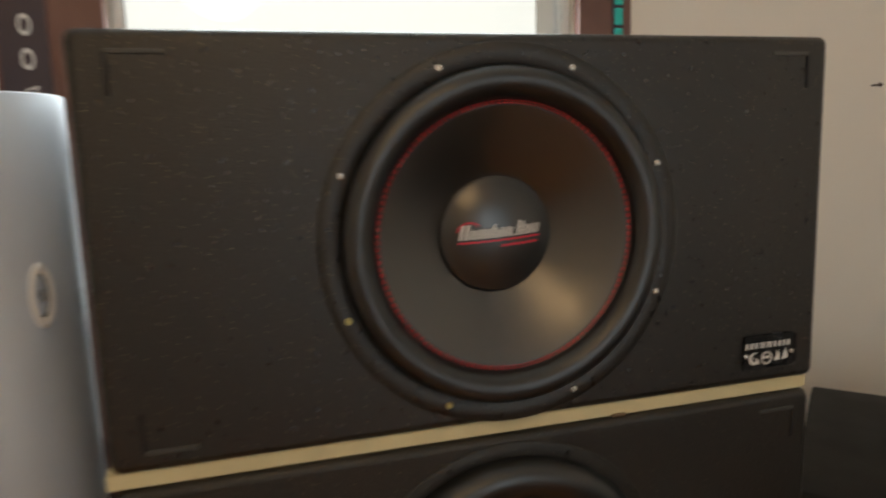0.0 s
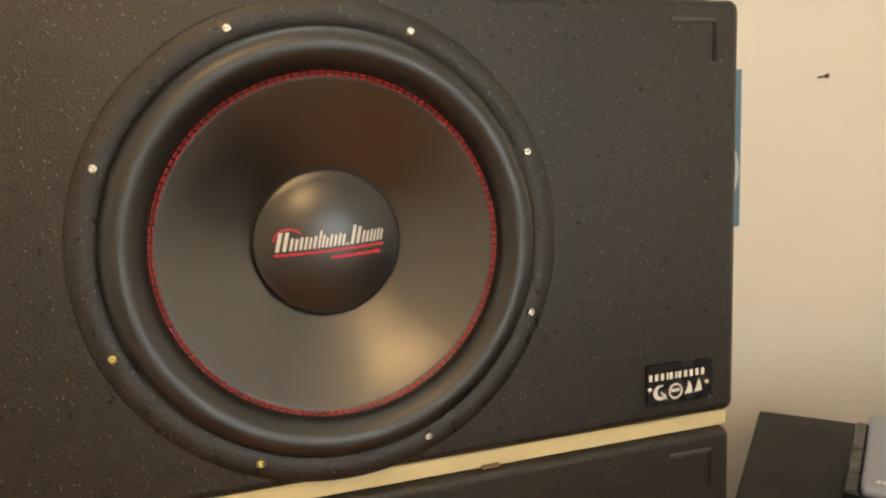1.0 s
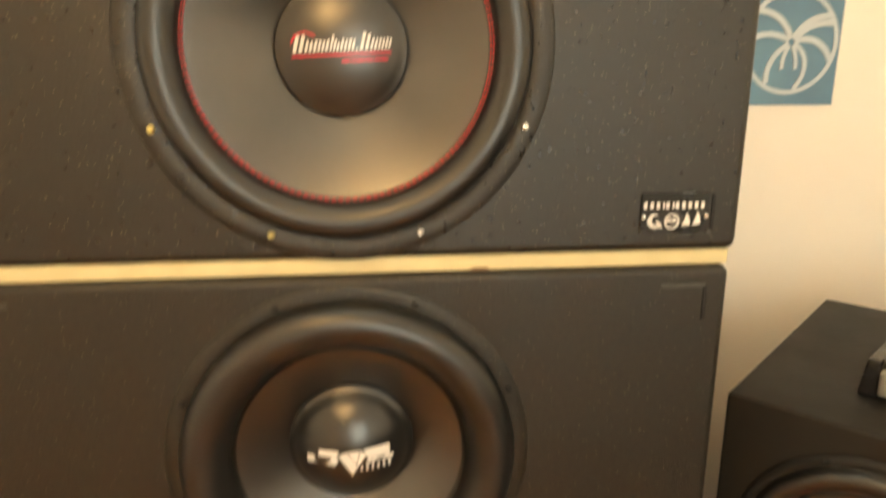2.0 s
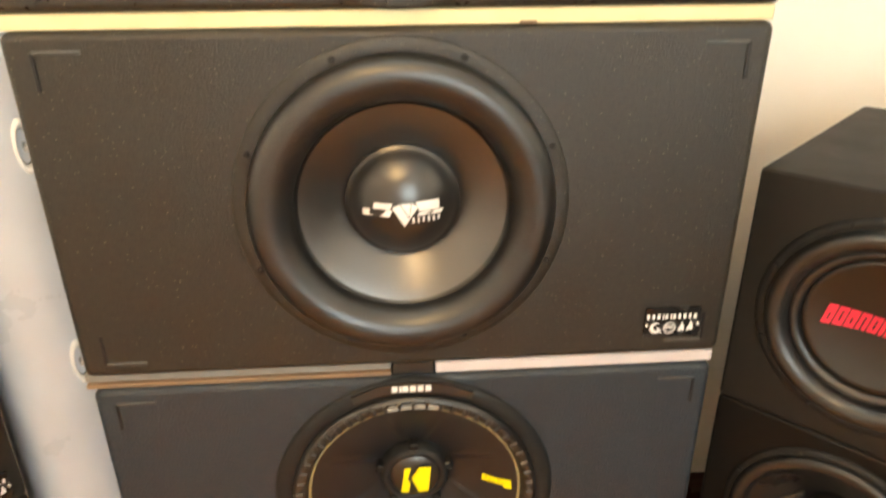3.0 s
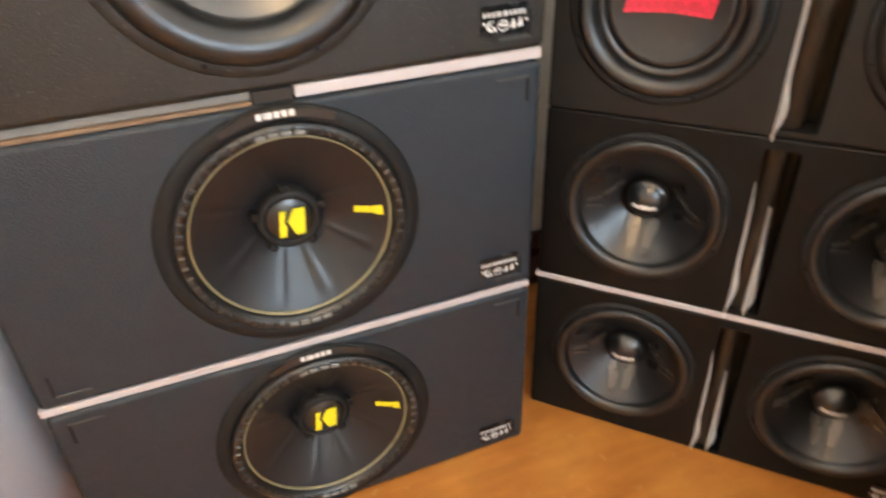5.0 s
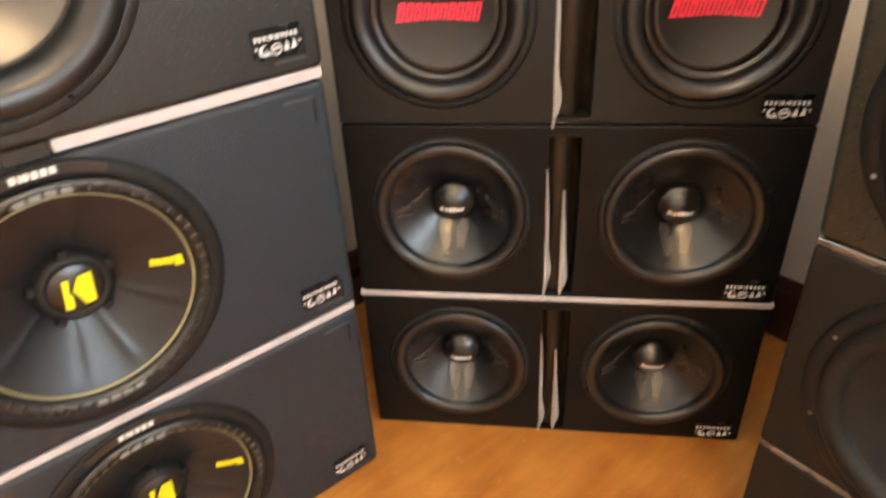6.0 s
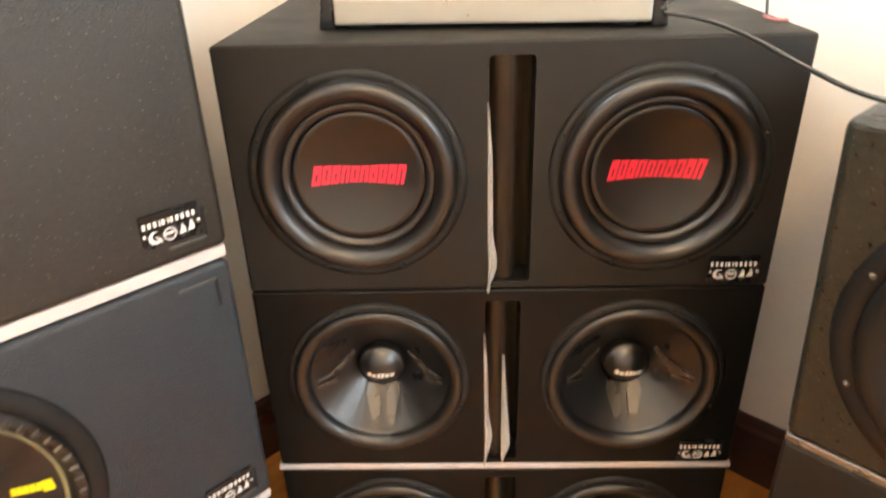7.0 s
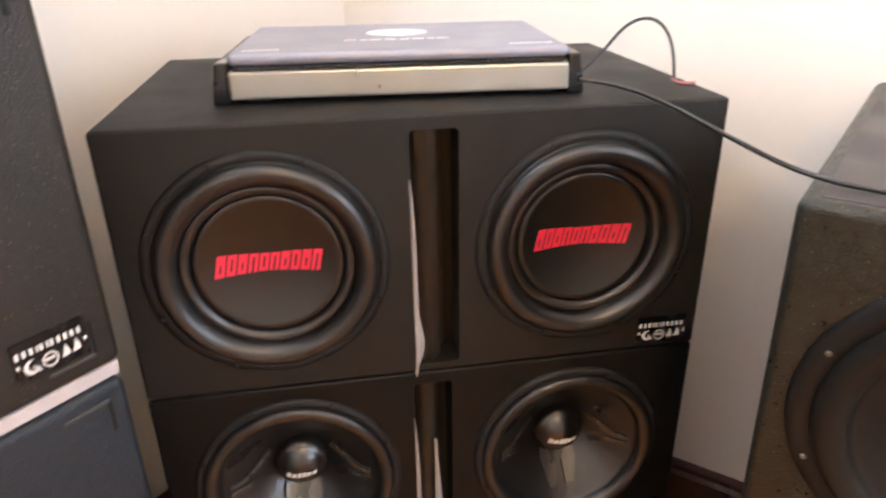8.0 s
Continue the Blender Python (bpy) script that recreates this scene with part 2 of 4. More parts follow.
def block(x0, x1, y0, y1, z0, z1, bevel=0.0, seg=2, bm=None):
    fresh = bmesh.new()
    bmesh.ops.create_cube(fresh, size=1)
    for v in fresh.verts:
        v.co = Vector((x0 + (v.co.x + 0.5) * (x1 - x0), y0 + (v.co.y + 0.5) * (y1 - y0), z0 + (v.co.z + 0.5) * (z1 - z0)))
    if bevel:
        bmesh.ops.bevel(fresh, geom=fresh.edges[:], offset=bevel, segments=seg, affect="EDGES", profile=0.5)
    if bm is None:
        return fresh
    me = bpy.data.meshes.new("tmp")
    fresh.to_mesh(me)
    fresh.free()
    bm.from_mesh(me)
    bpy.data.meshes.remove(me)
    return bm


def lathe(profile, seg=96, bm=None, closed=False):
    """Turns (radius, y) pairs round the y axis; the front looks along -y."""
    bm = bm or bmesh.new()
    rings = []
    for r, y in profile:
        if r < 1e-6:
            rings.append([bm.verts.new((0, y, 0))])
        else:
            rings.append([bm.verts.new((r * math.cos(2 * math.pi * i / seg), y, r * math.sin(2 * math.pi * i / seg))) for i in range(seg)])
    if closed:
        rings.append(rings[0])
    for a, b in zip(rings, rings[1:]):
        for i in range(seg):
            j = (i + 1) % seg
            if len(a) == 1 and len(b) == 1:
                continue
            if len(a) == 1:
                bm.faces.new((a[0], b[j], b[i]))
            elif len(b) == 1:
                bm.faces.new((a[i], a[j], b[0]))
            else:
                bm.faces.new((a[i], a[j], b[j], b[i]))
    return bm


def slab(points, y0, y1, bm=None):
    """A flat plate from an outline in x and z, between two depths."""
    bm = bm or bmesh.new()
    f = [bm.verts.new((x, y0, z)) for x, z in points]
    k = [bm.verts.new((x, y1, z)) for x, z in points]
    n = len(points)
    bm.faces.new(f)
    bm.faces.new(k[::-1])
    for i in range(n):
        j = (i + 1) % n
        bm.faces.new((f[j], f[i], k[i], k[j]))
    return bm


def rounded_rect(x0, x1, z0, z1, r, n=4):
    out = []
    for cx, cz, a0 in ((x1 - r, z1 - r, 0), (x0 + r, z1 - r, 90), (x0 + r, z0 + r, 180), (x1 - r, z0 + r, 270)):
        for i in range(n + 1):
            a = radians(a0 + 90 * i / n)
            out.append((cx + r * math.cos(a), cz + r * math.sin(a)))
    return out


def cabinet_mesh(w, h, d, edge, holes=(), slots=()):
    """A box with rounded edges; round holes (x, z, radius) and slots (x0, x1, z0, z1) go into its front. Front at y = 0, base at z = 0."""
    bm = bmesh.new()
    x0, x1 = -w / 2, w / 2

    def ring(inset, y, n=4):
        r = max(edge * 1.2 - inset, 0.0015)
        return [bm.verts.new((x, y, z)) for x, z in rounded_rect(x0 + inset, x1 - inset, inset, h - inset, r, n)]
    loops = []
    for i in range(5):
        a = math.pi / 2 * i / 4
        loops.append(ring(edge * (1 - math.sin(a)), edge * (1 - math.cos(a))))
    for i in range(4, -1, -1):
        a = math.pi / 2 * i / 4
        loops.append(ring(edge * (1 - math.sin(a)), d - edge * (1 - math.cos(a))))
    n = len(loops[0])
    for a, b in zip(loops, loops[1:]):
        for i in range(n):
            j = (i + 1) % n
            f = bm.faces.new((a[j], a[i], b[i], b[j]))
            f.smooth = True
    bm.faces.new(loops[-1])
    edges = [bm.edges.get((loops[0][i], loops[0][(i + 1) % n])) for i in range(n)]
    inner = []
    for x, z, r in holes:
        inner.append(([(x + r * math.cos(2 * math.pi * i / 64), z + r * math.sin(2 * math.pi * i / 64)) for i in range(64)], 0.10))
    for a, b, c, e in slots:
        inner.append((rounded_rect(a, b, c, e, 0.006, 3), d * 0.75))
    for pts, deep in inner:
        vs = [bm.verts.new((x, 0, z)) for x, z in pts]
        ks = [bm.verts.new((x, deep, z)) for x, z in pts]
        for i in range(len(vs)):
            j = (i + 1) % len(vs)
            edges.append(bm.edges.new((vs[i], vs[j])))
        for i in range(len(vs)):
            j = (i + 1) % len(vs)
            bm.faces.new((vs[i], vs[j], ks[j], ks[i]))
        bm.faces.new(ks)
    bmesh.ops.triangle_fill(bm, use_beauty=True, edges=edges, normal=(0, -1, 0))
    return bm


def screws(driver, radius, count, start, y, mat, r=0.0038, only=None):
    """Countersunk cross-head screws on the rim."""
    bm = lathe([(r, 0.001), (r, -0.0012), (r * 0.8, -0.0028), (r * 0.35, -0.0034), (r * 0.3, -0.0016), (0, -0.0014)], 14)
    first = None
    for i in only or range(count):
        a = radians(start + 360 * i / count)
        m = pose(radius * math.cos(a), y, radius * math.sin(a), 0, 37 * i, 0)
        if first is None:
            first = part("screw", bm, mat, driver, "bright cross-head screw", smooth=True)
            first.matrix_basis = m
        else:
            again(first, driver, m)


def roll(r0, r1, y0, y1, height, n=14):
    """Half-round bulge between two radii."""
    out = []
    for i in range(n + 1):
        a = math.pi * i / n
        k = (1 - math.cos(a)) / 2
        out.append((r0 + (r1 - r0) * k, y0 + (y1 - y0) * k - height * math.sin(a)))
    return out


def dome(r, y, height, n=10):
    """Shallow round cap."""
    return [(r * (1 - i / n), y - height * (1 - (1 - i / n) ** 2) ** 0.85) for i in range(n)] + [(0, y - height)]


def wrap(bm, surface):
    """Lays flat print (x, z) on a turned surface whose depth at a radius is given."""
    for v in bm.verts:
        v.co.y += surface(math.hypot(v.co.x, v.co.z))
    return bm


def bars(name, mat, parent, x0, x1, z0, z1, widths, slant=0.0, tall=None, gap=0.12, rise=0.0, thick=0.0006, surface=None, m=None, label=""):
    """A row of plain upright bars that stands for a word, each one a part."""
    total = sum(widths)
    x = x0
    for i, wd in enumerate(widths):
        step = (x1 - x0) * wd / total
        lo = z0 + rise * (x - x0)
        hi = lo + (z1 - z0) * (tall[i] if tall else 1.0)
        a, b = x, x + step * (1 - gap)
        left = [(a + slant * (lo + (hi - lo) * q / 4 - z0), lo + (hi - lo) * q / 4) for q in range(5)]
        right = [(b + slant * (lo + (hi - lo) * q / 4 - z0), lo + (hi - lo) * q / 4) for q in range(5)]
        bm = slab(right + left[::-1], -thick, 0)
        if surface:
            wrap(bm, surface)
        ob = part(name, bm, mat, parent, label)
        if m is not None:
            ob.matrix_basis = m
        x += step


def badge(box, x, z):
    """Small black plate with pale bars, round and pointed marks and two screws."""
    p = part("badge", slab(rounded_rect(-0.035, 0.035, -0.0205, 0.0205, 0.002), -0.003, 0.0), BLACK_GLOSS, box, "black name plate with silver marks")
    p.location = (x, -0.0005, z)
    m = pose(0, -0.0031, 0)
    bars("plate_bar", WHITE_INK, p, -0.033, 0.033, 0.0050, 0.0115, [1, 1, 1, .5, 1, .5, 1, 1, 1, 1, 1], gap=0.50, m=m)
    moon = [(-0.0205 + 0.0080 * math.cos(radians(k)), -0.0075 + 0.0075 * math.sin(radians(k))) for k in range(70, 331, 20)]
    moon += [(-0.0185 + 0.0055 * math.cos(radians(k)), -0.0065 + 0.0055 * math.sin(radians(k))) for k in range(320, 69, -25)]
    for pts in (moon, [(-0.0205, -0.006), (-0.015, -0.0095), (-0.0125, -0.0155), (-0.017, -0.0135)],
                [(0.0075, -0.0125), (0.016, -0.0120), (0.0155, -0.006), (0.0125, 0.0005), (0.0105, -0.006)],
                [(0.0185, -0.0120), (0.027, -0.0110), (0.0265, -0.005), (0.0235, 0.0015), (0.0215, -0.005)]):
        part("plate_mark", slab(pts, -0.0006, 0), WHITE_INK, p).matrix_basis = m
    disc = part("plate_mark", lathe([(0.0078, 0), (0.0078, -0.0006), (0.0062, -0.0006), (0.0062, 0)], 24), WHITE_INK, p)
    disc.location = (-0.003, -0.0031, -0.008)
    bars("plate_mark", WHITE_INK, p, -0.008, 0.002, -0.0085, -0.0055, [1, 1], gap=0.15, m=m)
    sb = lathe([(0.0028, 0), (0.0028, -0.0012), (0.0016, -0.0024), (0, -0.0026)], 12)
    s = part("plate_screw", sb, CHROME, p, "bright screw", smooth=True)
    s.location = (-0.0325, -0.003, -0.003)
    again(s, p, pose(0.0325, -0.003, -0.003))
    return p


def corner_marks(box, w, h, inset=(0.022, 0.012), arm=0.048):
    """Pressed L-shaped lines in the four corners of a front."""
    for sx in (-1, 1):
        for sz in (0, 1):
            x = sx * (w / 2 - inset[0])
            z = inset[1] + 0.008 if sz == 0 else h - inset[1] - 0.008
            b = bmesh.new()
            xa, xb = (x, x - sx * arm) if sx > 0 else (x, x + arm)
            block(min(xa, xb), max(xa, xb), -0.0018, 0.001, z - 0.0022, z + 0.0022, 0.0008, 1, b)
            part("corner_line", b, PRESSED, box)
            zz = z + arm * 0.8 if sz == 0 else z - arm * 0.8
            part("corner_line", block(x - 0.0022, x + 0.0022, -0.0016, 0.001, min(z, zz), max(z, zz), 0.0007, 1), FLANGE, box)


# ---- room ----
# west and south walls are out of view, set near for more bounced light
X0, X1, Y0, Y1, TOP = -1.55, 1.335, -2.6, 0.48, 2.45

tagged(part("floor", block(X0 - 0.2, X1 + 0.2, Y0 - 0.2, Y1 + 0.2, -0.12, 0.0), FLOOR, kind="structure"), "orange-brown glossy mottled wood-look floor", "floor")
tagged(part("ceiling", block(X0 - 0.2, X1 + 0.2, Y0 - 0.2, Y1 + 0.2, TOP, TOP + 0.15), CEILING, kind="structure"), "plain white painted ceiling", "ceiling")

WIN = (-0.435, 0.312, 1.05, 2.12)
north = bmesh.new()
block(X0 - 0.2, WIN[0], Y1, Y1 + 0.16, 0.0, TOP, bm=north)
block(WIN[1], X1, Y1, Y1 + 0.16, 0.0, TOP, bm=north)
block(WIN[0], WIN[1], Y1, Y1 + 0.16, 0.0, WIN[2], bm=north)
block(WIN[0], WIN[1], Y1, Y1 + 0.16, WIN[3], TOP, bm=north)
tagged(part("wall_north", north, WALL, kind="structure"), "cream painted wall with a bright window", "wall")
tagged(part("wall_east", block(X1, X1 + 0.16, Y0 - 0.2, Y1 + 0.2, 0.0, TOP), WALL, kind="structure"), "cream painted plain wall", "wall")
tagged(part("unseen_wall_west", block(X0 - 0.16, X0, Y0 - 0.2, Y1 + 0.2, 0.0, TOP), WALL, kind="structure"), "cream painted plain wall", "wall")
south = bmesh.new()
block(X0, 0.0, Y0 - 0.16, Y0, 0.0, TOP, bm=south)
block(1.10, X1, Y0 - 0.16, Y0, 0.0, TOP, bm=south)
block(0.0, 1.10, Y0 - 0.16, Y0, 0.0, 0.9, bm=south)
block(0.0, 1.10, Y0 - 0.16, Y0, 2.1, TOP, bm=south)
tagged(part("unseen_wall_south", south, WALL, kind="structure"), "cream painted wall with a window", "wall")


def baseboard(name, length, m):
    pts = [(0, 0), (0, 0.16), (0.006, 0.16), (0.010, 0.150), (0.010, 0.138), (0.016, 0.128), (0.016, 0)]
    bm = bmesh.new()
    a = [bm.verts.new((0, -y, z)) for y, z in pts]
    b = [bm.verts.new((length, -y, z)) for y, z in pts]
    bm.faces.new(a)
    bm.faces.new(b[::-1])
    for i in range(len(pts)):
        j = (i + 1) % len(pts)
        bm.faces.new((a[i], b[i], b[j], a[j]))
    bmesh.ops.recalc_face_normals(bm, faces=bm.faces[:])
    ob = part(name, bm, BASE, kind="structure")
    ob.matrix_basis = m
    return tagged(ob, "dark cherry-stained moulded baseboard", "baseboard")


baseboard("baseboard", X1 - X0, pose(X0, Y1 - 0.001, 0))
baseboard("baseboard", Y1 - Y0 - 0.02, pose(X1 - 0.001, Y1 - 0.018, 0, 0, 0, -90))


def window(name, x0, x1, z0, z1, m, label):
    """A sash window with trim boards, sill, frame and panes. Local y runs outwards."""
    w = tagged(new(name), label, "window", kind="structure")
    w.matrix_basis = m
    tr = part("window_trim", block(x0 - 0.150, x0 - 0.002, -0.022, -0.001, z0 - 0.1, z1 + 0.1, 0.004), TRIM, w)
    part("window_trim", block(x1 + 0.002, x1 + 0.105, -0.022, -0.001, z0 - 0.1, z1 + 0.1, 0.004), TRIM, w)
    part("window_trim", block(x0 - 0.002, x1 + 0.002, -0.020, -0.001, z1 + 0.002, z1 + 0.1, 0.004), TRIM, w)
    part("window_sill", block(x0 - 0.12, x1 + 0.12, -0.05, -0.001, z0 - 0.03, z0 - 0.004, 0.006), TRIM, w)
    zm = (z0 + z1) / 2
    for a, b, c, d in ((x0 + 0.001, x0 + 0.018, z0, z1), (x1 - 0.018, x1 - 0.001, z0, z1), (x0 + 0.018, x1 - 0.018, z0, z0 + 0.035),
                       (x0 + 0.018, x1 - 0.018, z1 - 0.035, z1), (x0 + 0.018, x1 - 0.018, zm - 0.02, zm + 0.02)):
        part("window_frame", block(a, b, 0.006, 0.045, c, d, 0.004), WHITE_INK, w, "white sash bar")
    for c, d in ((z0 + 0.035, zm - 0.02), (zm + 0.02, z1 - 0.035)):
        g = part("pane", block(x0 + 0.018, x1 - 0.018, 0.024, 0.028, c, d), GLASS, w)
        g.visible_shadow = False
    return w


window("window_1", *WIN, pose(0, Y1, 0), "brown-trimmed sash window full of white daylight")
window("window_2", -0.55, 0.55, 0.9, 2.1, pose(0.55, Y0, 0, 0, 0, 180), "brown-trimmed sash window across the room")
for nm, m in (("backdrop", pose(0, Y1 + 1.2, 1.6)), ("backdrop", pose(0.55, Y0 - 1.2, 1.6))):
    tagged(part(nm, block(-1.6, 1.6, -0.01, 0.01, -1.3, 1.5), SKY_GLOW, kind="structure"), "white overcast daylight outside the window", "backdrop").matrix_basis = m

# banner and light strip on the window trim
ban = thing("banner_strip", pose(-0.545, Y1 - 0.0235, 1.70), "dark narrow banner with pale bars on the window trim", "banner")
part("cloth", block(-0.032, 0.032, -0.003, 0, -0.42, 0.42, 0.001, 1), STRIP_BLACK, ban)
for i in range(16):
    z = -0.36 + i * 0.047
    rr = lathe([(0.016, 0), (0.016, -0.001), (0.010, -0.001), (0.010, 0)], 4 if i % 3 == 0 else 20)
    one = part("printed_bar", rr, WHITE_INK, ban)
    one.matrix_basis = pose(0.004, -0.0032, z, 0, 45 if i % 3 == 0 else 0, 0) @ Matrix.Diagonal((0.55, 1, 0.95, 1))
strip = thing("light_strip", pose(0.388, Y1 - 0.0235, 1.85), "teal translucent strip stuck on the window trim", "strip")
part("backing", block(-0.010, 0.010, -0.002, 0, -0.55, 0.3), STRIP_BLACK, strip)
for i in range(24):
    part("segment", block(-0.008, 0.008, -0.006, -0.002, -0.53 + i * 0.034, -0.53 + i * 0.034 + 0.029, 0.002, 1), TEAL, strip)

nail = thing("nail", pose(0.985, Y1, 1.622), "small dark nail in the cream wall", "nail")
part("shank", lathe([(0.0018, 0.01), (0.0018, -0.018), (0.0045, -0.018), (0.0045, -0.0205), (0, -0.0212)], 12), BASE, nail)

post = thing("poster", pose(0.724, Y1 - 0.001, 1.496), "blue poster with a pale wheel drawing on cream wall", "poster")
part("sheet", block(-0.085, 0.085, -0.0025, 0, -0.14, 0.14), POSTER, post)
part("drawn_ring", lathe([(0.083, 0), (0.083, -0.0012), (0.076, -0.0012), (0.076, 0)], 48), POSTER_LINE, post).matrix_basis = pose(-0.002, -0.0027, -0.038) @ Matrix.Diagonal((1.0, 1, 1.02, 1))
layer = 0.0008
for a, turn, far, wide in ((62, -30, 0.080, 0.0045), (48, -26, 0.081, 0.0050), (20, -42, 0.078, 0.0050), (-25, -55, 0.076, 0.0035), (-60, -15, 0.045, 0.0030), (-120, 15, 0.045, 0.0030), (110, 30, 0.078, 0.0045), (150, 30, 0.078, 0.0045), (-150, 30, 0.076, 0.0040)):
    pts = []
    for k in range(9):
        r = 0.006 + (far - 0.006) * k / 8
        t = radians(a + turn * (k / 8) ** 1.3)
        pts.append((r * math.cos(t), r * math.sin(t)))
    left, right = [], []
    for k, (x, z) in enumerate(pts):
        (xa, za), (xb, zb) = pts[max(0, k - 1)], pts[min(8, k + 1)]
        ln = math.hypot(xb - xa, zb - za)
        nx, nz = -(zb - za) / ln * wide, (xb - xa) / ln * wide
        left.append((x + nx, z + nz))
        right.append((x - nx, z - nz))
    layer += 0.0003
    bm = slab(left + right[::-1], -layer, 0)
    bmesh.ops.recalc_face_normals(bm, faces=bm.faces[:])
    part("drawn_spoke", bm, POSTER_LINE, post).location = (-0.002, -0.0026, -0.038)

cl = thing("ceiling_light", pose(-0.30, -1.30, TOP), "white ceiling lamp with a warm glowing globe", "lamp")
part("rose", lathe([(0, 0), (0.07, 0), (0.07, 0.02), (0.03, 0.035), (0, 0.035)], 32), CEILING, cl, smooth=True).matrix_basis = pose(0, 0, 0, -90)
bulb = part("globe", lathe([(0, 0.030), (0.05, 0.031), (0.06, 0.06), (0.12, 0.10), (0.165, 0.17), (0.175, 0.22), (0.155, 0.29), (0.10, 0.345), (0.05, 0.365), (0.0, 0.37)], 32), BULB_GLOW, cl, smooth=True)
bulb.matrix_basis = pose(0, 0, -0.034, -90)

# ---- tall stack of wide boxes ----
AW = 0.78


def wide_box(z0, z1, liner, radius, label, depth=0.40, edge=0.009, plate=0.044, wider=(0.005, 0.001)):
    h = z1 - z0
    t = thing("subwoofer_box", pose(0, 0, z0), label, "subwoofer", "boxes of the tall stack")
    bm = cabinet_mesh(AW, h, depth, edge, holes=[(0, h / 2, radius)])
    for v in bm.verts:
        if abs(v.co.x) > 0.3:
            v.co.x += wider[1] if v.co.x > 0 else -wider[0]
    part("cabinet", bm, liner, t)
    corner_marks(t, AW, h)
    badge(t, 0.327, plate)
    return t, h


# top: fifteen-inch driver with a red-stitched roll
t1, h1 = wide_box(1.2345, 1.6400, LINER, 0.178, "black textured subwoofer box with red-stitched fifteen-inch driver", plate=0.040, wider=(0.011, 0.008))
d1 = part("driver", lathe([(0.172, 0.03), (0.199, 0.012), (0.1985, -0.0004), (0.197, -0.0014), (0.177, -0.0014), (0.1755, 0.0005)]), LINER, t1, smooth=True)
d1.location = (0, 0, 1.433 - 1.2345)
part("surround", lathe([(0.1755, 0.003), (0.1757, -0.002)] + roll(0.175, 0.142, -0.005, 0.0, 0.015) + [(0.136, 0.001)]), RUBBER, d1, "wide rounded rubber surround", smooth=True)


def cone1(r):
    return 0.0005 + 0.045 * ((0.139 - min(r, 0.139)) / 0.079) ** 1.08


part("cone", lathe([(0.1395 - 0.0795 * i / 14, cone1(0.139 - 0.079 * i / 14)) for i in range(15)]), PAPER_CONE, d1, "mottled pressed-paper cone", smooth=True)
part("dust_cap", lathe([(0.0630, 0.046), (0.0630, 0.0395)] + dome(0.0615, 0.0395, 0.014)), CAP, d1, "rounded black dust cap", smooth=True)


def cap1(r):
    return 0.0395 - 0.014 * max(0.0, 1 - (r / 0.0615) ** 2) ** 0.85 - 0.0008


for rr in (0.1405, 0.1380):
    bm = bmesh.new()
    n = 132
    for i in range(n):
        a0, a1 = 2 * math.pi * i / n, 2 * math.pi * (i + 0.72) / n
        for r0, r1 in ((rr - 0.0006, rr + 0.0006),):
            vs = []
            for a, r, y in ((a0, r0, 0), (a1, r0, 0), (a1, r1, 0), (a0, r1, 0), ((a0 + a1) / 2, rr, -0.0010)):
                vs.append(bm.verts.new((r * math.cos(a), y - 0.0002, r * math.sin(a))))
            for q in range(4):
                bm.faces.new((vs[q], vs[(q + 1) % 4], vs[4]))
    part("stitching", bm, STITCH, d1, "double row of red stitches", kind="stuff")
bars("emblem_bar", WHITE_INK, d1, -0.046, 0.046, -0.004, 0.012, [.7, .7, .5, .5, .5, .45, .45, .5, .4, .4, .4, .45, .45, .45, .45, .5, .6, .6, .45, .45, .4, .4, .4, .4], 0.25,
     [1, 1, .66, .6, .66, .66, .6, .66, .9, .66, .5, .66, .6, .66, .6, .1, 1, .9, .66, .6, .66, .6, .66, .6], gap=0.42, rise=0.05, surface=cap1)
bars("emblem_line", RED_INK, d1, -0.047, 0.046, -0.0080, -0.0062, [1] * 8, 0.25, gap=0.0, rise=0.05, surface=cap1)
bars("emblem_line", RED_INK, d1, 0.000, 0.044, -0.0122, -0.0098, [1, .6, 1, 1, .7, 1], 0.25, gap=0.1, rise=0.05, surface=cap1)
arc = [(-0.034 + r * math.cos(radians(40 + 17 * k)), 0.004 + r * 0.85 * math.sin(radians(40 + 17 * k))) for r, ks in ((0.0135, range(9)), (0.0118, range(8, -1, -1))) for k in ks]
part("emblem_line", wrap(slab(arc, -0.0005, 0), cap1), RED_INK, d1)
screws(d1, 0.186, 8, 22.5, -0.0014, CHROME, only=[0, 1, 2, 3, 6, 7])
screws(d1, 0.186, 8, 22.5, -0.0014, BRASS, only=[4, 5])

# second: big plain rubber surround
t2, h2 = wide_box(0.8115, 1.2175, LINER_BROWN, 0.176, "worn black subwoofer box with large glossy black driver", plate=0.048, wider=(0.008, 0.004))
d2 = part("driver", lathe([(0.165, 0.03), (0.190, 0.012), (0.1895, -0.0004), (0.188, -0.0016), (0.171, -0.0016), (0.168, 0.0)]), LINER_BROWN, t2, smooth=True)
d2.location = (-0.004, 0, 1.020 - 0.8115)
part("surround", lathe([(0.173, -0.003)] + roll(0.173, 0.122, -0.006, 0.004, 0.027) + [(0.116, 0.006)]), RUBBER, d2, "very large rounded rubber surround", smooth=True)
part("cone", lathe([(0.1185 - 0.063 * i / 10, 0.004 + 0.040 * (i / 10) ** 1.1) for i in range(11)]), SMOOTH_CONE, d2, "smooth satin black cone", smooth=True)
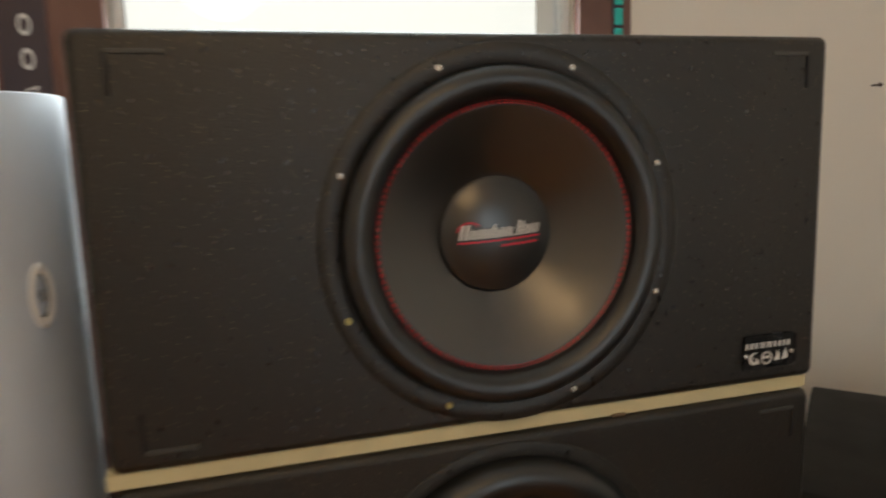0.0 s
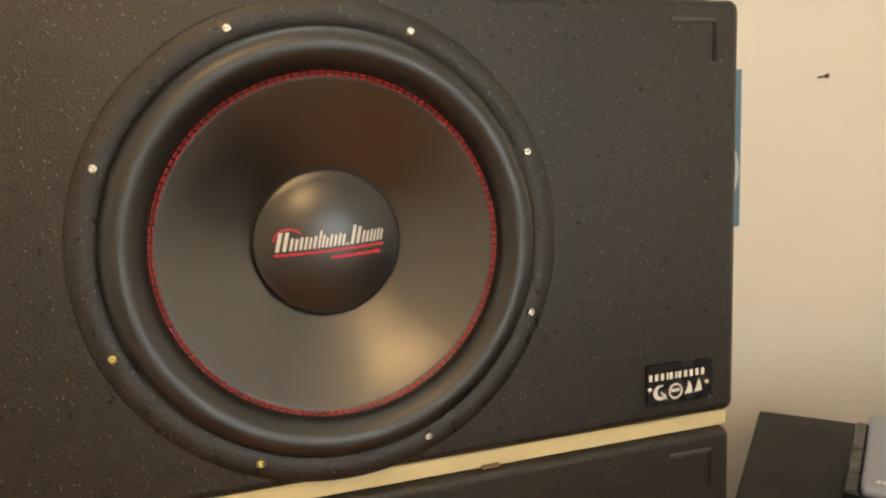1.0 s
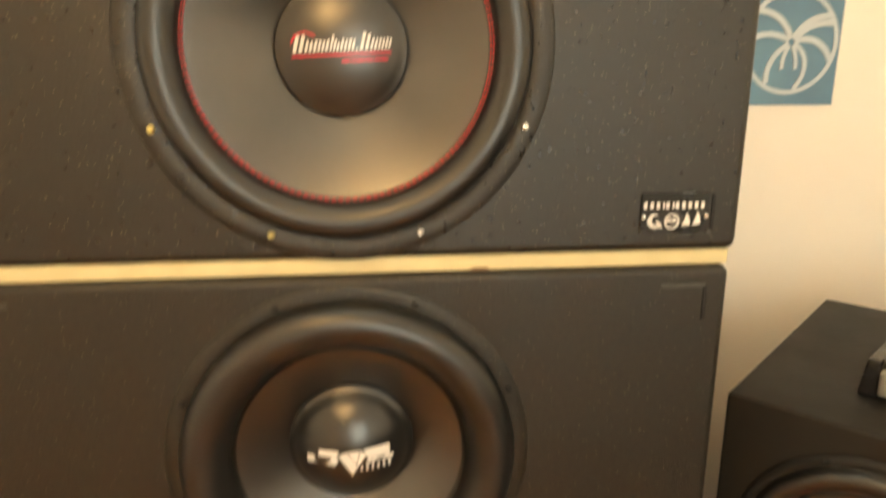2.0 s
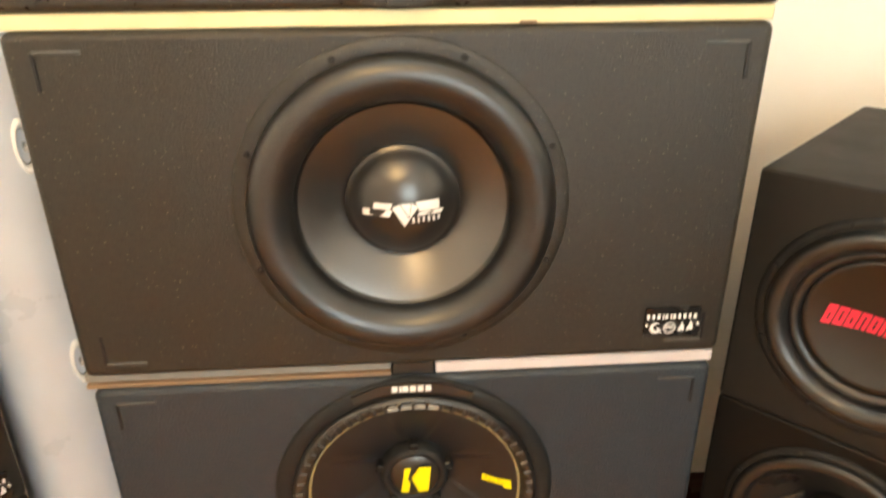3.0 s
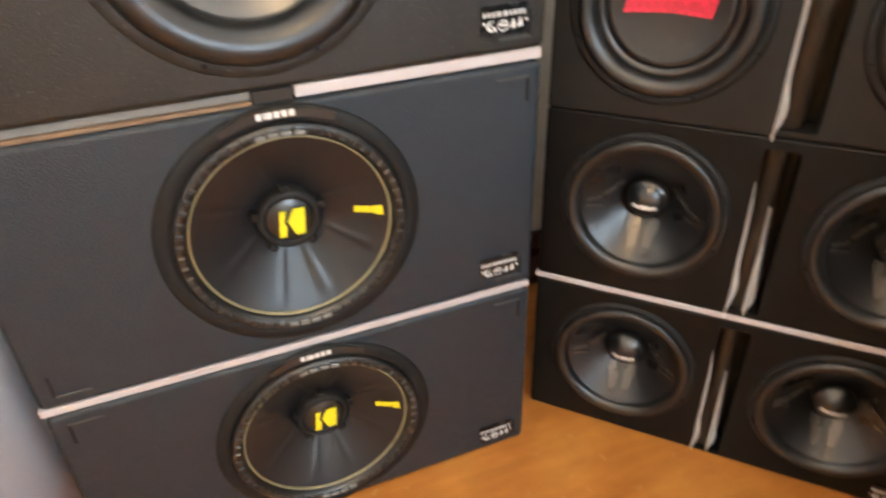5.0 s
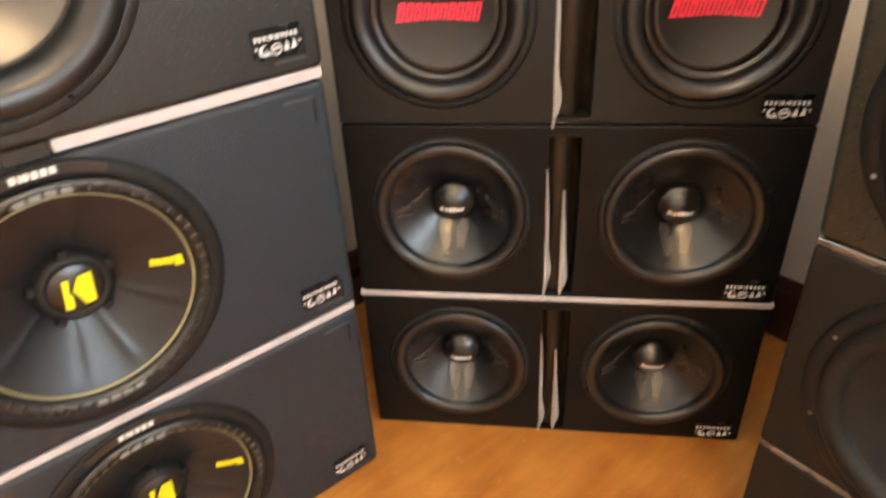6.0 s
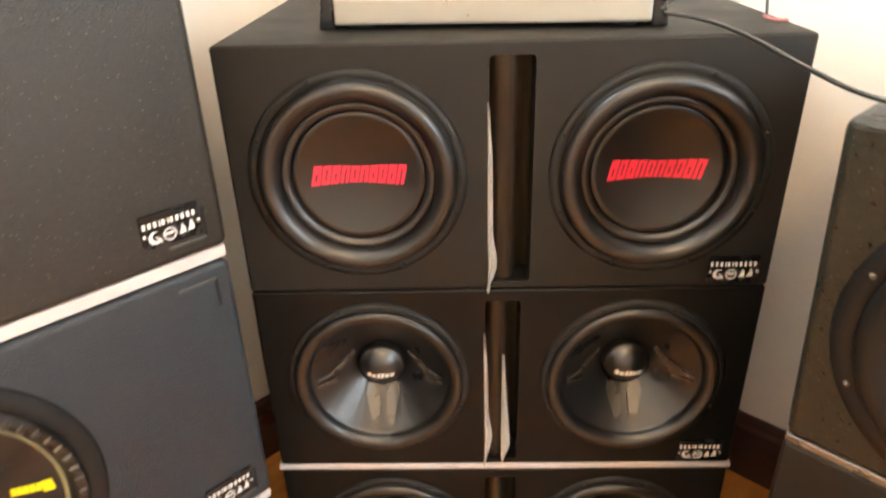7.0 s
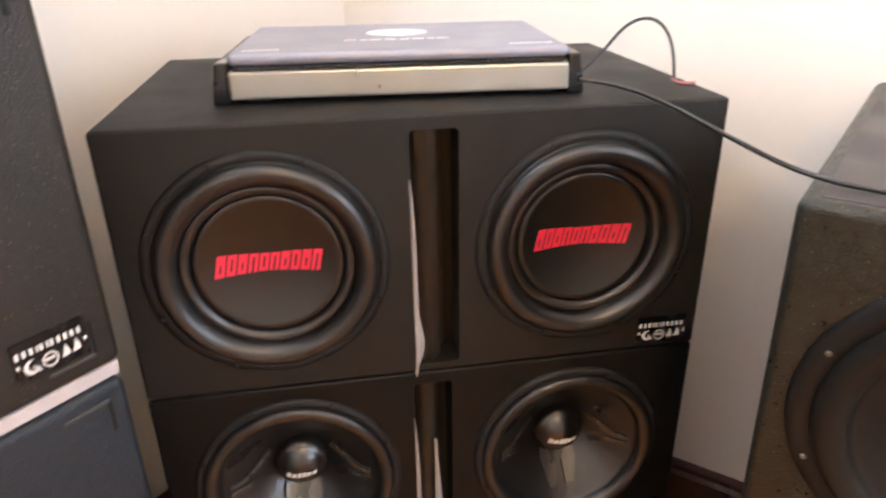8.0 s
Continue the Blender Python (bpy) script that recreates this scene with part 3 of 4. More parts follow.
part("dust_cap", lathe([(0.068, 0.036), (0.0665, 0.028)] + dome(0.066, 0.028, 0.034)), CAP_GLOSS, d2, "tall glossy black dome", smooth=True)


def cap2(r):
    return 0.028 - 0.034 * max(0.0, 1 - (r / 0.066) ** 2) ** 0.85 - 0.0010


for pts in ([(-0.046, -0.007), (-0.016, -0.007), (-0.012, 0.001), (-0.046, 0.001)], [(-0.034, 0.002), (-0.015, 0.002), (-0.012, 0.009), (-0.033, 0.009)],
            [(-0.013, 0.004), (0.001, -0.020), (0.006, -0.009), (-0.004, 0.008)], [(0.0065, -0.0085), (0.0015, -0.0195), (0.017, 0.004), (0.010, 0.009)],
            [(-0.003, 0.0085), (0.0062, -0.0075), (0.009, 0.0085)],
            [(0.015, -0.007), (0.043, -0.007), (0.046, -0.002), (0.018, -0.002)], [(0.018, -0.001), (0.041, -0.001), (0.041, 0.010), (0.014, 0.010)]):
    part("emblem_piece", wrap(slab(pts, -0.0006, 0), cap2), WHITE_INK, d2, "white angular emblem piece")
bars("emblem_piece", WHITE_INK, d2, 0.010, 0.045, -0.015, -0.0085, [1] * 6, gap=0.58, surface=cap2)
screws(d2, 0.180, 8, 22.5, -0.0016, FLANGE)


def ribbed_driver(box, z, sx=1.0):
    """Driver with a notched rubber ring, a yellow rim and a ribbed blue-black cone."""
    d = part("driver", lathe([(0.160, 0.03), (0.189, 0.012), (0.189, -0.001), (0.186, -0.005), (0.168, -0.006), (0.163, -0.001)]), FLANGE, box, smooth=True)
    d.location = (0, 0, z)
    part("surround", lathe([(0.166, -0.004)] + roll(0.166, 0.146, -0.005, -0.001, 0.010, 10) + [(0.143, 0.001)]), RUBBER, d, "notched rubber ring", smooth=True)
    notch = None
    for i in range(56):
        m = Matrix.Rotation(-2 * math.pi * i / 56, 4, "Y") @ Matrix.Translation((0, 0, 0.156))
        if notch is None:
            notch = part("notch", block(-0.0040, 0.0040, -0.0150, -0.009, -0.0060, 0.0060, 0.0018, 1), RUBBER, d)
            notch.matrix_basis = m
        else:
            again(notch, d, m)
    part("cone_rim", lathe([(0.1455, 0.001), (0.1450, -0.0025), (0.1425, -0.0028), (0.1415, 0.001)]), YELLOW_RIM, d, "thin yellowish rim", smooth=True)
    # cone with eight thin raised ribs
    bm = bmesh.new()
    seg, rows = 144, 10
    grid = []
    for k in range(rows + 1):
        f = k / rows
        r = 0.1420 - 0.098 * f
        line = []
        for i in range(seg):
            a = 2 * math.pi * i / seg
            rib = min(abs((math.degrees(a) - k + 180) % 360 - 180) for k in (25, 75, 105, 155, 207, 254, 286, 333))
            y = 0.001 + 0.052 * f ** 1.05 - 0.0022 * math.sin(math.pi * f) * max(0.0, 1 - rib / 5.0)
            line.append(bm.verts.new((r * math.cos(a), y, r * math.sin(a))))
        grid.append(line)
    for k in range(rows):
        for i in range(seg):
            j = (i + 1) % seg
            bm.faces.new((grid[k][i], grid[k][j], grid[k + 1][j], grid[k + 1][i]))
    part("cone", bm, POLY_CONE, d, "ribbed blue-black plastic cone", smooth=True)
    part("cap_collar", lathe([(0.050, 0.052), (0.048, 0.036), (0.043, 0.030), (0.036, 0.030), (0.034, 0.036)]), FLANGE, d, "raised collar round the cap", smooth=True)
    for k in range(5):
        a = radians(90 + 72 * k)
        tab = part("collar_tab", block(-0.006, 0.006, 0.030, 0.050, 0.046, 0.056, 0.0015, 1), FLANGE, d)
        tab.matrix_basis = Matrix.Rotation(-(a - math.pi / 2), 4, "Y")
    part("dust_cap", lathe([(0.0365, 0.036)] + dome(0.036, 0.034, 0.008)), CAP, d, smooth=True)
    for pts in ([(-0.020, -0.022), (-0.009, -0.022), (-0.0065, -0.006), (-0.010, 0.001), (-0.005, 0.020), (-0.014, 0.020)],
                [(-0.005, 0.002), (0.006, 0.021), (0.023, 0.021), (0.019, -0.022), (0.005, -0.022)]):
        part("emblem", slab(pts, -0.0012, 0), YELLOW_INK, d, "yellow block emblem").location.y = 0.0255

    def lip(r):
        return 0.001 + 0.052 * ((0.142 - min(0.142, r)) / 0.098) ** 1.05 - 0.0012
    bars("cone_print", YELLOW_INK, d, 0.094, 0.122, -0.005, 0.006, [1, 1, 1, 1, 1], 0.1, gap=0.10, surface=lip)
    part("cone_print", wrap(slab([(0.123, -0.008), (0.134, -0.007), (0.133, 0.008), (0.122, 0.007)], -0.0008, 0), lip), YELLOW_INK, d)
    mark = None
    for base in (90, 270):
        for k in (-1.5, -0.5, 0.5, 1.5):
            m = Matrix.Rotation(radians(90 - base - 6.4 * k), 4, "Y") @ Matrix.Translation((0, 0, 0.1545))
            if mark is None:
                mark = part("rim_mark", block(-0.0068, 0.0068, -0.0165, -0.0120, -0.0032, 0.0032, 0.0008, 1), MARK_GREY, d, "grey printed rim mark")
                mark.matrix_basis = m
            else:
                again(mark, d, m)
    part("rim_plate", slab([(-0.075 + 0.0, 0.158), (-0.04, 0.170), (0, 0.1735), (0.04, 0.170), (0.075, 0.158), (0.078, 0.168), (0.042, 0.183), (0, 0.187), (-0.042, 0.183), (-0.078, 0.168)], -0.0095, -0.004), RUBBER, d, "raised black rim plate with white bars")
    bars("plate_bar", WHITE_INK, d, -0.026, 0.026, 0.1750, 0.1835, [1, .4, 1, 1, 1, 1], 0, gap=0.25, m=pose(0, -0.0096, 0))
    return d


t3, h3 = wide_box(0.4005, 0.7925, CARPET, 0.160, "charcoal carpeted subwoofer box with yellow-marked ribbed driver", plate=0.048)
ribbed_driver(t3, 0.603 - 0.4005)
t4, h4 = wide_box(0.0, 0.3845, CARPET, 0.160, "charcoal carpeted subwoofer box on the wooden floor")
ribbed_driver(t4, 0.194)

# laths between the boxes
la = thing("lath", pose(0, 0, 1.2175), "pale bare wooden lath between two boxes", "lath", "laths of the tall stack")
part("strip", block(-0.406, 0.393, 0.007, 0.040, 0.0004, 0.0166, 0.0012, 1), LATH, la)
part("knot", block(0.122, 0.140, 0.0025, 0.006, 0.0004, 0.004, 0.001, 1), BROWN_EDGE, la)
lb = thing("lath", pose(0, 0, 0.7925), "white lath pieces with a black spacer between boxes", "lath", "laths of the tall stack")
part("strip", block(0.030, 0.3895, 0.003, 0.040, 0.0030, 0.0186, 0.0012, 1), LATH_WHITE, lb)
part("strip", block(-0.404, -0.026, 0.010, 0.040, 0.0070, 0.0184, 0.0012, 1), MARK_GREY, lb, "greyed lath piece")
part("strip", block(-0.402, -0.026, 0.005, 0.040, 0.0004, 0.0062, 0.001, 1), BROWN_EDGE, lb, "bare brown under-strip")
part("spacer", block(-0.024, 0.028, 0.006, 0.040, 0.0006, 0.0184, 0.001, 1), RUBBER, lb, "black rubber spacer")
lc = thing("lath", pose(0, 0, 0.3845), "thin white lath between two boxes", "lath", "laths of the tall stack")
part("strip", block(-0.398, 0.389, 0.004, 0.040, 0.0004, 0.0130, 0.0012, 1), LATH_WHITE, lc)

# ---- corner stack of double boxes ----
BW = 0.740
BM = pose(0.454 + 0.370 * 0.6826, 0.084 - 0.370 * 0.7308, 0, 0, 0, -46.95)


def torn_film(box, x, z0, z1, seed, width=0.012):
    rnd = random.Random(seed)
    bm = bmesh.new()
    n = 22
    rows = []
    low, blade = rnd.uniform(0.16, 0.24), width > 0.013
    for i in range(n + 1):
        f = i / n
        z = z0 + (z1 - z0) * f
        if blade:
            w = width * (0.15 + 0.85 * (1 - f) ** 1.3) * (1 - math.exp(-(f / 0.08) ** 2) * 0.8)
        else:
            w = width * (0.55 + 0.6 * math.exp(-((f - low) / 0.10) ** 2)) * (1 - f ** 5) * (0.35 + 0.65 * min(1, f / 0.1)) + 0.0006
        w += rnd.uniform(-0.0002, 0.0002)
        rows.append([bm.verts.new((x - 0.002, 0.002, z)), bm.verts.new((x + w * 0.35, -0.003, z)), bm.verts.new((x + w, 0.003 + 0.3 * w, z))])
    for a, b in zip(rows, rows[1:]):
        for q in range(2):
            bm.faces.new((a[q], a[q + 1], b[q + 1], b[q]))
    bmesh.ops.solidify(bm, geom=bm.faces[:], thickness=0.0006)
    part("port_film", bm, FILM, box, "torn crumpled silver film")


def flat_driver(box, x, z):
    """Twelve-inch driver with a double rubber roll and a wide flat cap."""
    d = part("driver", lathe([(0.128, 0.03), (0.146, 0.012), (0.146, -0.001), (0.143, -0.005), (0.134, -0.006), (0.130, 0.0)]), FLANGE, box, smooth=True)
    d.location = (x, 0, z)
    part("surround", lathe([(0.133, -0.005)] + roll(0.1315, 0.1035, -0.006, 0.000, 0.0145) + [(0.101, 0.004)]), RUBBER, d, "rounded rubber surround", smooth=True)
    part("cone", lathe([(0.1030, 0.004)] + roll(0.1030, 0.0905, 0.002, 0.006, 0.0050, 10) + [(0.0895, 0.014)]), RUBBER, d, smooth=True)
    part("dust_cap", lathe([(0.0900, 0.016), (0.0890, 0.0060), (0.0880, 0.0045)] + [(0.0880 * (1 - i / 12), 0.0205 - 0.0160 * (1 - i / 12) ** 2) for i in range(1, 13)]), DISH, d, "wide dished black cap", smooth=True)

    def face(r):
        return 0.0205 - 0.0160 * (min(r, 0.0880) / 0.0880) ** 2 - 0.0010
    for i in range(10):
        xa = -0.063 + 0.0127 * i
        grow = 0.0035 * abs(i - 4.5) / 4.5
        lo, hi, w = -0.0125 - grow * 0.6, 0.0105 + grow, 0.0110
        mid = (lo + hi) / 2
        stem, bar = w * 0.40, (hi - lo) * 0.20
        cut = (lo + bar, hi - bar) if i % 3 == 1 else (lo - 0.001, hi - bar) if i % 2 else (lo + bar, mid + 0.002)
        boxes = [(0, stem, lo, hi), (w - stem, w, lo, hi), (stem, w - stem, cut[1], hi)]
        if cut[0] > lo:
            boxes.append((stem, w - stem, lo, cut[0]))
        bm = bmesh.new()
        for u0, u1, v0, v1 in boxes:
            slab([(xa + u + 0.22 * v, v) for u, v in ((u1, v0), (u1, (v0 + v1) / 2), (u1, v1), (u0, v1), (u0, (v0 + v1) / 2), (u0, v0))], -0.0006, 0, bm)
        part("emblem_bar", wrap(bm, face), RED_INK, d)
    screws(d, 0.1395, 8, 22.5, -0.005, FLANGE, 0.0034)
    return d


def ridge(one, two, height, surface, n=10, across=4):
    """A raised strip between two outlines, laid on a turned surface, with bevelled sides."""
    def along(line, f):
        k = min(int(f * (len(line) - 1)), len(line) - 2)
        u = f * (len(line) - 1) - k
        return line[k][0] + (line[k + 1][0] - line[k][0]) * u, line[k][1] + (line[k + 1][1] - line[k][1]) * u
    bm = bmesh.new()
    grid = []
    for i in range(n + 3):
        f = min(max((i - 1) / n, 0.0), 1.0)
        (xa, za), (xb, zb) = along(one, f), along(two, f)
        row = []
        for j in range(across + 3):
            q = min(max((j - 1) / across, 0.0), 1.0)
            px, pz = xa + (xb - xa) * q, za + (zb - za) * q
            out = i in (0, n + 2) or j in (0, across + 2)
            row.append(bm.verts.new((px, surface(math.hypot(px, pz)) + (0.0015 if out else -height), pz)))
        grid.append(row)
    for a, b in zip(grid, grid[1:]):
        for j in range(across + 2):
            bm.faces.new((a[j], a[j + 1], b[j + 1], b[j]))
    bmesh.ops.recalc_face_normals(bm, faces=bm.faces[:])
    return bm


def finned_driver(box, x, z):
    """Twelve-inch driver with raised fins on a glossy cone and a bullet cap."""
    d = part("driver", lathe([(0.120, 0.03), (0.141, 0.012), (0.141, -0.001), (0.138, -0.005), (0.130, -0.006), (0.124, 0.0)]), FLANGE, box, smooth=True)
    d.location = (x, 0, z)
    part("surround", lathe([(0.130, -0.005)] + roll(0.130, 0.108, -0.006, 0.0, 0.011) + [(0.104, 0.003)]), RUBBER, d, "rubber surround", smooth=True)
    part("cone", lathe([(0.106 - 0.072 * i / 10, 0.002 + 0.056 * (i / 10)) for i in range(11)]), FIN_CONE, d, "glossy black cone", smooth=True)
    part("dust_cap", lathe([(0.036, 0.062), (0.036, 0.046), (0.0345, 0.036)] + dome(0.033, 0.036, 0.017)), CAP_GLOSS, d, "rounded bullet cap", smooth=True)

    def cn(r):
        return 0.002 + 0.056 * ((0.106 - min(r, 0.106)) / 0.072)
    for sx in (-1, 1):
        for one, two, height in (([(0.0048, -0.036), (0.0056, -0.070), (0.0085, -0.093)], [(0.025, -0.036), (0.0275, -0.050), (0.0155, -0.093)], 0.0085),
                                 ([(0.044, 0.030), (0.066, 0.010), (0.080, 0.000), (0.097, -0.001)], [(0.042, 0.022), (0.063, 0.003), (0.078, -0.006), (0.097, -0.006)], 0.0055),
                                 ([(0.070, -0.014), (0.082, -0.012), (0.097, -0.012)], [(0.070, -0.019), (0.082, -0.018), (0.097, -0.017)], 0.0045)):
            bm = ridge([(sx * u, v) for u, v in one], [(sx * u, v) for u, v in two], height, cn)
            part("fin", bm, FIN_SHEEN, d, "raised cone fin with sheen put into its colour")

    def bullet(r):
        return 0.036 - 0.017 * max(0, 1 - (r / 0.033) ** 2) ** 0.85 - 0.0010
    bars("emblem_bar", WHITE_INK, d, -0.022, 0.022, -0.010, -0.001, [1, 1, .8, .8, 1, 1], 0.2, [1, .8, 1, 1, .8, .8], gap=0.2, surface=bullet)
    screws(d, 0.1345, 8, 22.5, -0.005, FLANGE, 0.004)
    return d


def double_box(z0, z1, skin, maker, label, centres, zc, port, seed):
    h = z1 - z0
    t = thing("double_subwoofer_box", BM @ pose(0, 0, z0), label, "subwoofer", "boxes of the corner stack")
    sl = (port[0], port[1], 0.012, h - 0.018)
    part("cabinet", cabinet_mesh(BW, h, 0.475, 0.0045, holes=[(c, zc - z0, 0.126) for c in centres], slots=[sl]), skin, t)
    for c in centres:
        maker(t, c, zc - z0)
    badge(t, BW / 2 - 0.052, 0.029)
    wide = port[1] - port[0]
    xs = [(port[0] + wide * k, y) for k, y in ((0.02, 0.030), (0.10, 0.016), (0.22, 0.008), (0.38, 0.006), (0.50, 0.010), (0.60, 0.022), (0.66, 0.040), (0.78, 0.052), (0.90, 0.050), (0.98, 0.044))]
    bm = bmesh.new()
    lo = [bm.verts.new((x, y, sl[2] + 0.001)) for x, y in xs]
    hi = [bm.verts.new((x, y, sl[3] - 0.001)) for x, y in xs]
    for i in range(len(xs) - 1):
        bm.faces.new((lo[i], lo[i + 1], hi[i + 1], hi[i]))
    bmesh.ops.solidify(bm, geom=bm.faces[:], thickness=0.003)
    part("port_divider", bm, PORT_BOARD, t, "rounded carpeted board in the port", smooth=True)
    torn_film(t, port[0] - 0.001, -0.006, h * 0.78, seed, 0.011)
    if seed > 1:
        torn_film(t, port[1] - 0.024, 0.006, h * 0.66, seed + 10, 0.016)
    return t


double_box(0.6815, 1.030, CARPET_BLACK, flat_driver, "black carpeted double subwoofer box with red-printed drivers", (-0.199, 0.199), 0.855, (-0.025, 0.033), 1)
double_box(0.3465, 0.6803, VINYL_BLACK, finned_driver, "black double subwoofer box with two finned glossy drivers", (-0.194, 0.195), 0.520, (-0.030, 0.022), 2)
double_box(0.0, 0.3345, VINYL_BLACK, finned_driver, "black double subwoofer box standing on the floor", (-0.190, 0.187), 0.176, (-0.030, 0.022), 3)
lb2 = thing("lath", BM @ pose(0, 0, 0.3345), "thin pale lath between two double boxes", "lath")
part("strip", block(-BW / 2 - 0.004, BW / 2 + 0.004, 0.0, 0.06, 0.0005, 0.0115, 0.0015, 1), LATH_WHITE, lb2)

# amplifier on the corner stack
amp = thing("car_amplifier", pose(0.617 + 0.128, 0.040 - 0.160, 1.030, 0, 0, -51.2), "flat silver car amplifier lying on black box", "amplifier")
L = 0.412
part("heatsink_body", block(-L / 2, L / 2, 0.0, 0.27, 0.007, 0.040, 0.003), AMP_EDGE, amp, "pale satin aluminium side rail", smooth=False)
part("side_rail", block(-L / 2 + 0.006, L / 2 - 0.006, 0.004, 0.262, 0.0401, 0.0465, 0.001, 1), BLACK_GLOSS, amp, "black shadow groove")
part("lid", block(-L / 2 + 0.001, L / 2 - 0.001, 0.001, 0.27, 0.0466, 0.0605, 0.006, 3), AMP_TOP, amp, "blue-grey brushed lid")
for sx in (-1, 1):
    cap_bm = block(-0.0078, 0.0078, 0.006, 0.255, 0.0, 0.050, 0.003)
    for v in cap_bm.verts:
        if sx * v.co.x > 0:
            v.co.x += sx * 0.007 * (1 - v.co.z / 0.050)
    end = part("end_cap", cap_bm, BLACK_GLOSS, amp, "black flared plastic end cap")
    end.location.x = sx * (L / 2 + 0.008)
    part("foot", block(sx * (L / 2 - 0.03) - 0.015, sx * (L / 2 - 0.03) + 0.015, 0.02, 0.25, 0.0, 0.0069, 0.002, 1), RUBBER, amp)
ov = part("lid_badge", lathe([(0.042, 0.0), (0.042, -0.0012), (0.0, -0.0016)], 40), WHITE_INK, amp, "pale oval badge")
ov.matrix_basis = pose(0.0, 0.155, 0.0606, -90, 0, 0) @ Matrix.Diagonal((1, 1, 0.85, 1))
for x0, x1, yy in ((-0.19, -0.145, 0.02), (0.135, 0.19, 0.02), (-0.07, 0.07, 0.085)):
    bars("lid_print", WHITE_INK, amp, x0, x1, 0, 0.008, [1, .6, 1, 1, .8, 1, .6, 1], 0.1, gap=0.25, m=pose(0, yy, 0.0608, -90, 0, 0))


def cable(name, pts, r, mat, label, category="cable", parent=None):
    cu = bpy.data.curves.new(name, "CURVE")
    cu.dimensions, cu.bevel_depth, cu.bevel_resolution, cu.resolution_u = "3D", r, 4, 10
    sp = cu.splines.new("NURBS")
    sp.points.add(len(pts) - 1)
    for p, c in zip(sp.points, pts):
        p.co = (*c, 1)
    sp.use_endpoint_u, sp.order_u = True, 4
    tmp = bpy.data.objects.new("tmp", cu)
    scene.collection.objects.link(tmp)
    me = bpy.data.meshes.new_from_object(tmp.evaluated_get(bpy.context.evaluated_depsgraph_get()))
    bpy.data.objects.remove(tmp)
    me.name = name
    me.materials.clear()
    me.materials.append(mat)
    me.polygons.foreach_set("use_smooth", [True] * len(me.polygons))
    ob = new(name, me)
    return tagged(ob, label, category) if not parent else ob


cable("power_cable", [(0.885, -0.285, 1.0530), (0.92, -0.30, 1.0680), (0.96, -0.31, 1.1080), (1.0, -0.34, 1.1180), (1.01, -0.365, 1.0880), (1.004, -0.372, 1.0530), (1.0, -0.375, 1.0355)], 0.0021, RUBBER, "thin grey cable looped up from the amplifier")
cable("red_lead", [(1.0, -0.372, 1.0380), (0.996, -0.378, 1.0328), (1.0, -0.392, 1.0328), (1.012, -0.398, 1.0328)], 0.0022, LEAD_RED, "short red lead end on the box top", "wire")
cable("speaker_cable", [(0.885, -0.29, 1.0480), (0.91, -0.325, 1.0430), (0.88, -0.385, 1.0370), (0.833, -0.437, 1.0345), (0.786, -0.483, 1.0310), (0.745, -0.532, 1.0260), (0.712, -0.572, 1.0225), (0.70, -0.624, 1.0208), (0.70, -0.70, 1.0208), (0.74, -0.84, 1.0208), (0.82, -0.97, 1.0208)], 0.0025, RUBBER, "black cable trailing between the boxes")

# ---- side stack facing the room ----
CM = pose(0.720, -0.577, 0, 0, 0, -92)


def single_box(m, z0, z1, w, skin, x, zc, r, label, group, lean=0.0, depth=0.52, round_edge=0.006):
    h = z1 - z0
    t = thing("single_subwoofer_box", m @ pose(w / 2, 0, z0), label, "subwoofer", group)
    bm = cabinet_mesh(w, h, depth, round_edge, holes=[(x - w / 2, zc - z0, r - 0.02)])
    slope = math.tan(radians(lean))
    for v in bm.verts:
        v.co.y -= v.co.z * slope * (1 - v.co.y / depth)
    part("cabinet", bm, skin, t)
    d = part("driver", lathe([(r - 0.026, 0.03), (r, 0.012), (r, -0.002), (r - 0.004, -0.007), (r - 0.022, -0.007), (r - 0.027, 0.0)]), FLANGE, t, smooth=True)
    d.matrix_basis = pose(x - w / 2, -(zc - z0) * slope, zc - z0, lean, 0, 0)
    k = r / 0.19
    part("surround", lathe([(r - 0.022, -0.005)] + roll(r - 0.023, r - 0.055, -0.006, 0.0, 0.014) + [(r - 0.06, 0.002)]), RUBBER_DULL, d, "rubber surround", smooth=True)
    part("cone", lathe([(r - 0.058 - (r - 0.058 - 0.055 * k) * i / 8, 0.001 + 0.045 * i / 8) for i in range(9)]), DULL_CONE, d, "plain dark cone", smooth=True)
    part("dust_cap", lathe([(0.060 * k, 0.046), (0.060 * k, 0.040)] + dome(0.0595 * k, 0.040, 0.022)), DULL_CONE, d, smooth=True)
    screws(d, r - 0.013, 8, 22.5, -0.006, FIN, 0.0032)
    return t


tC = single_box(CM, 0.6415, 1.016, 0.44, LINER_LIT, 0.205, 0.815, 0.182, "black textured slanted subwoofer box on side stack", "boxes of the side stack", lean=8.5, round_edge=0.010)
part("top_panel", block(-0.205, 0.205, -0.042, 0.505, 0.372, 0.3758, 0.001, 1), BOX_TOP, tC, "smooth grey top panel")
single_box(CM, 0.2835, 0.6315, 0.44, CARPET_BLACK, 0.218, 0.455, 0.186, "black carpeted subwoofer box within the side stack", "boxes of the side stack")
single_box(CM, 0.0, 0.2745, 0.44, CARPET_BLACK, 0.218, 0.137, 0.132, "black low subwoofer box on the wooden floor", "boxes of the side stack")
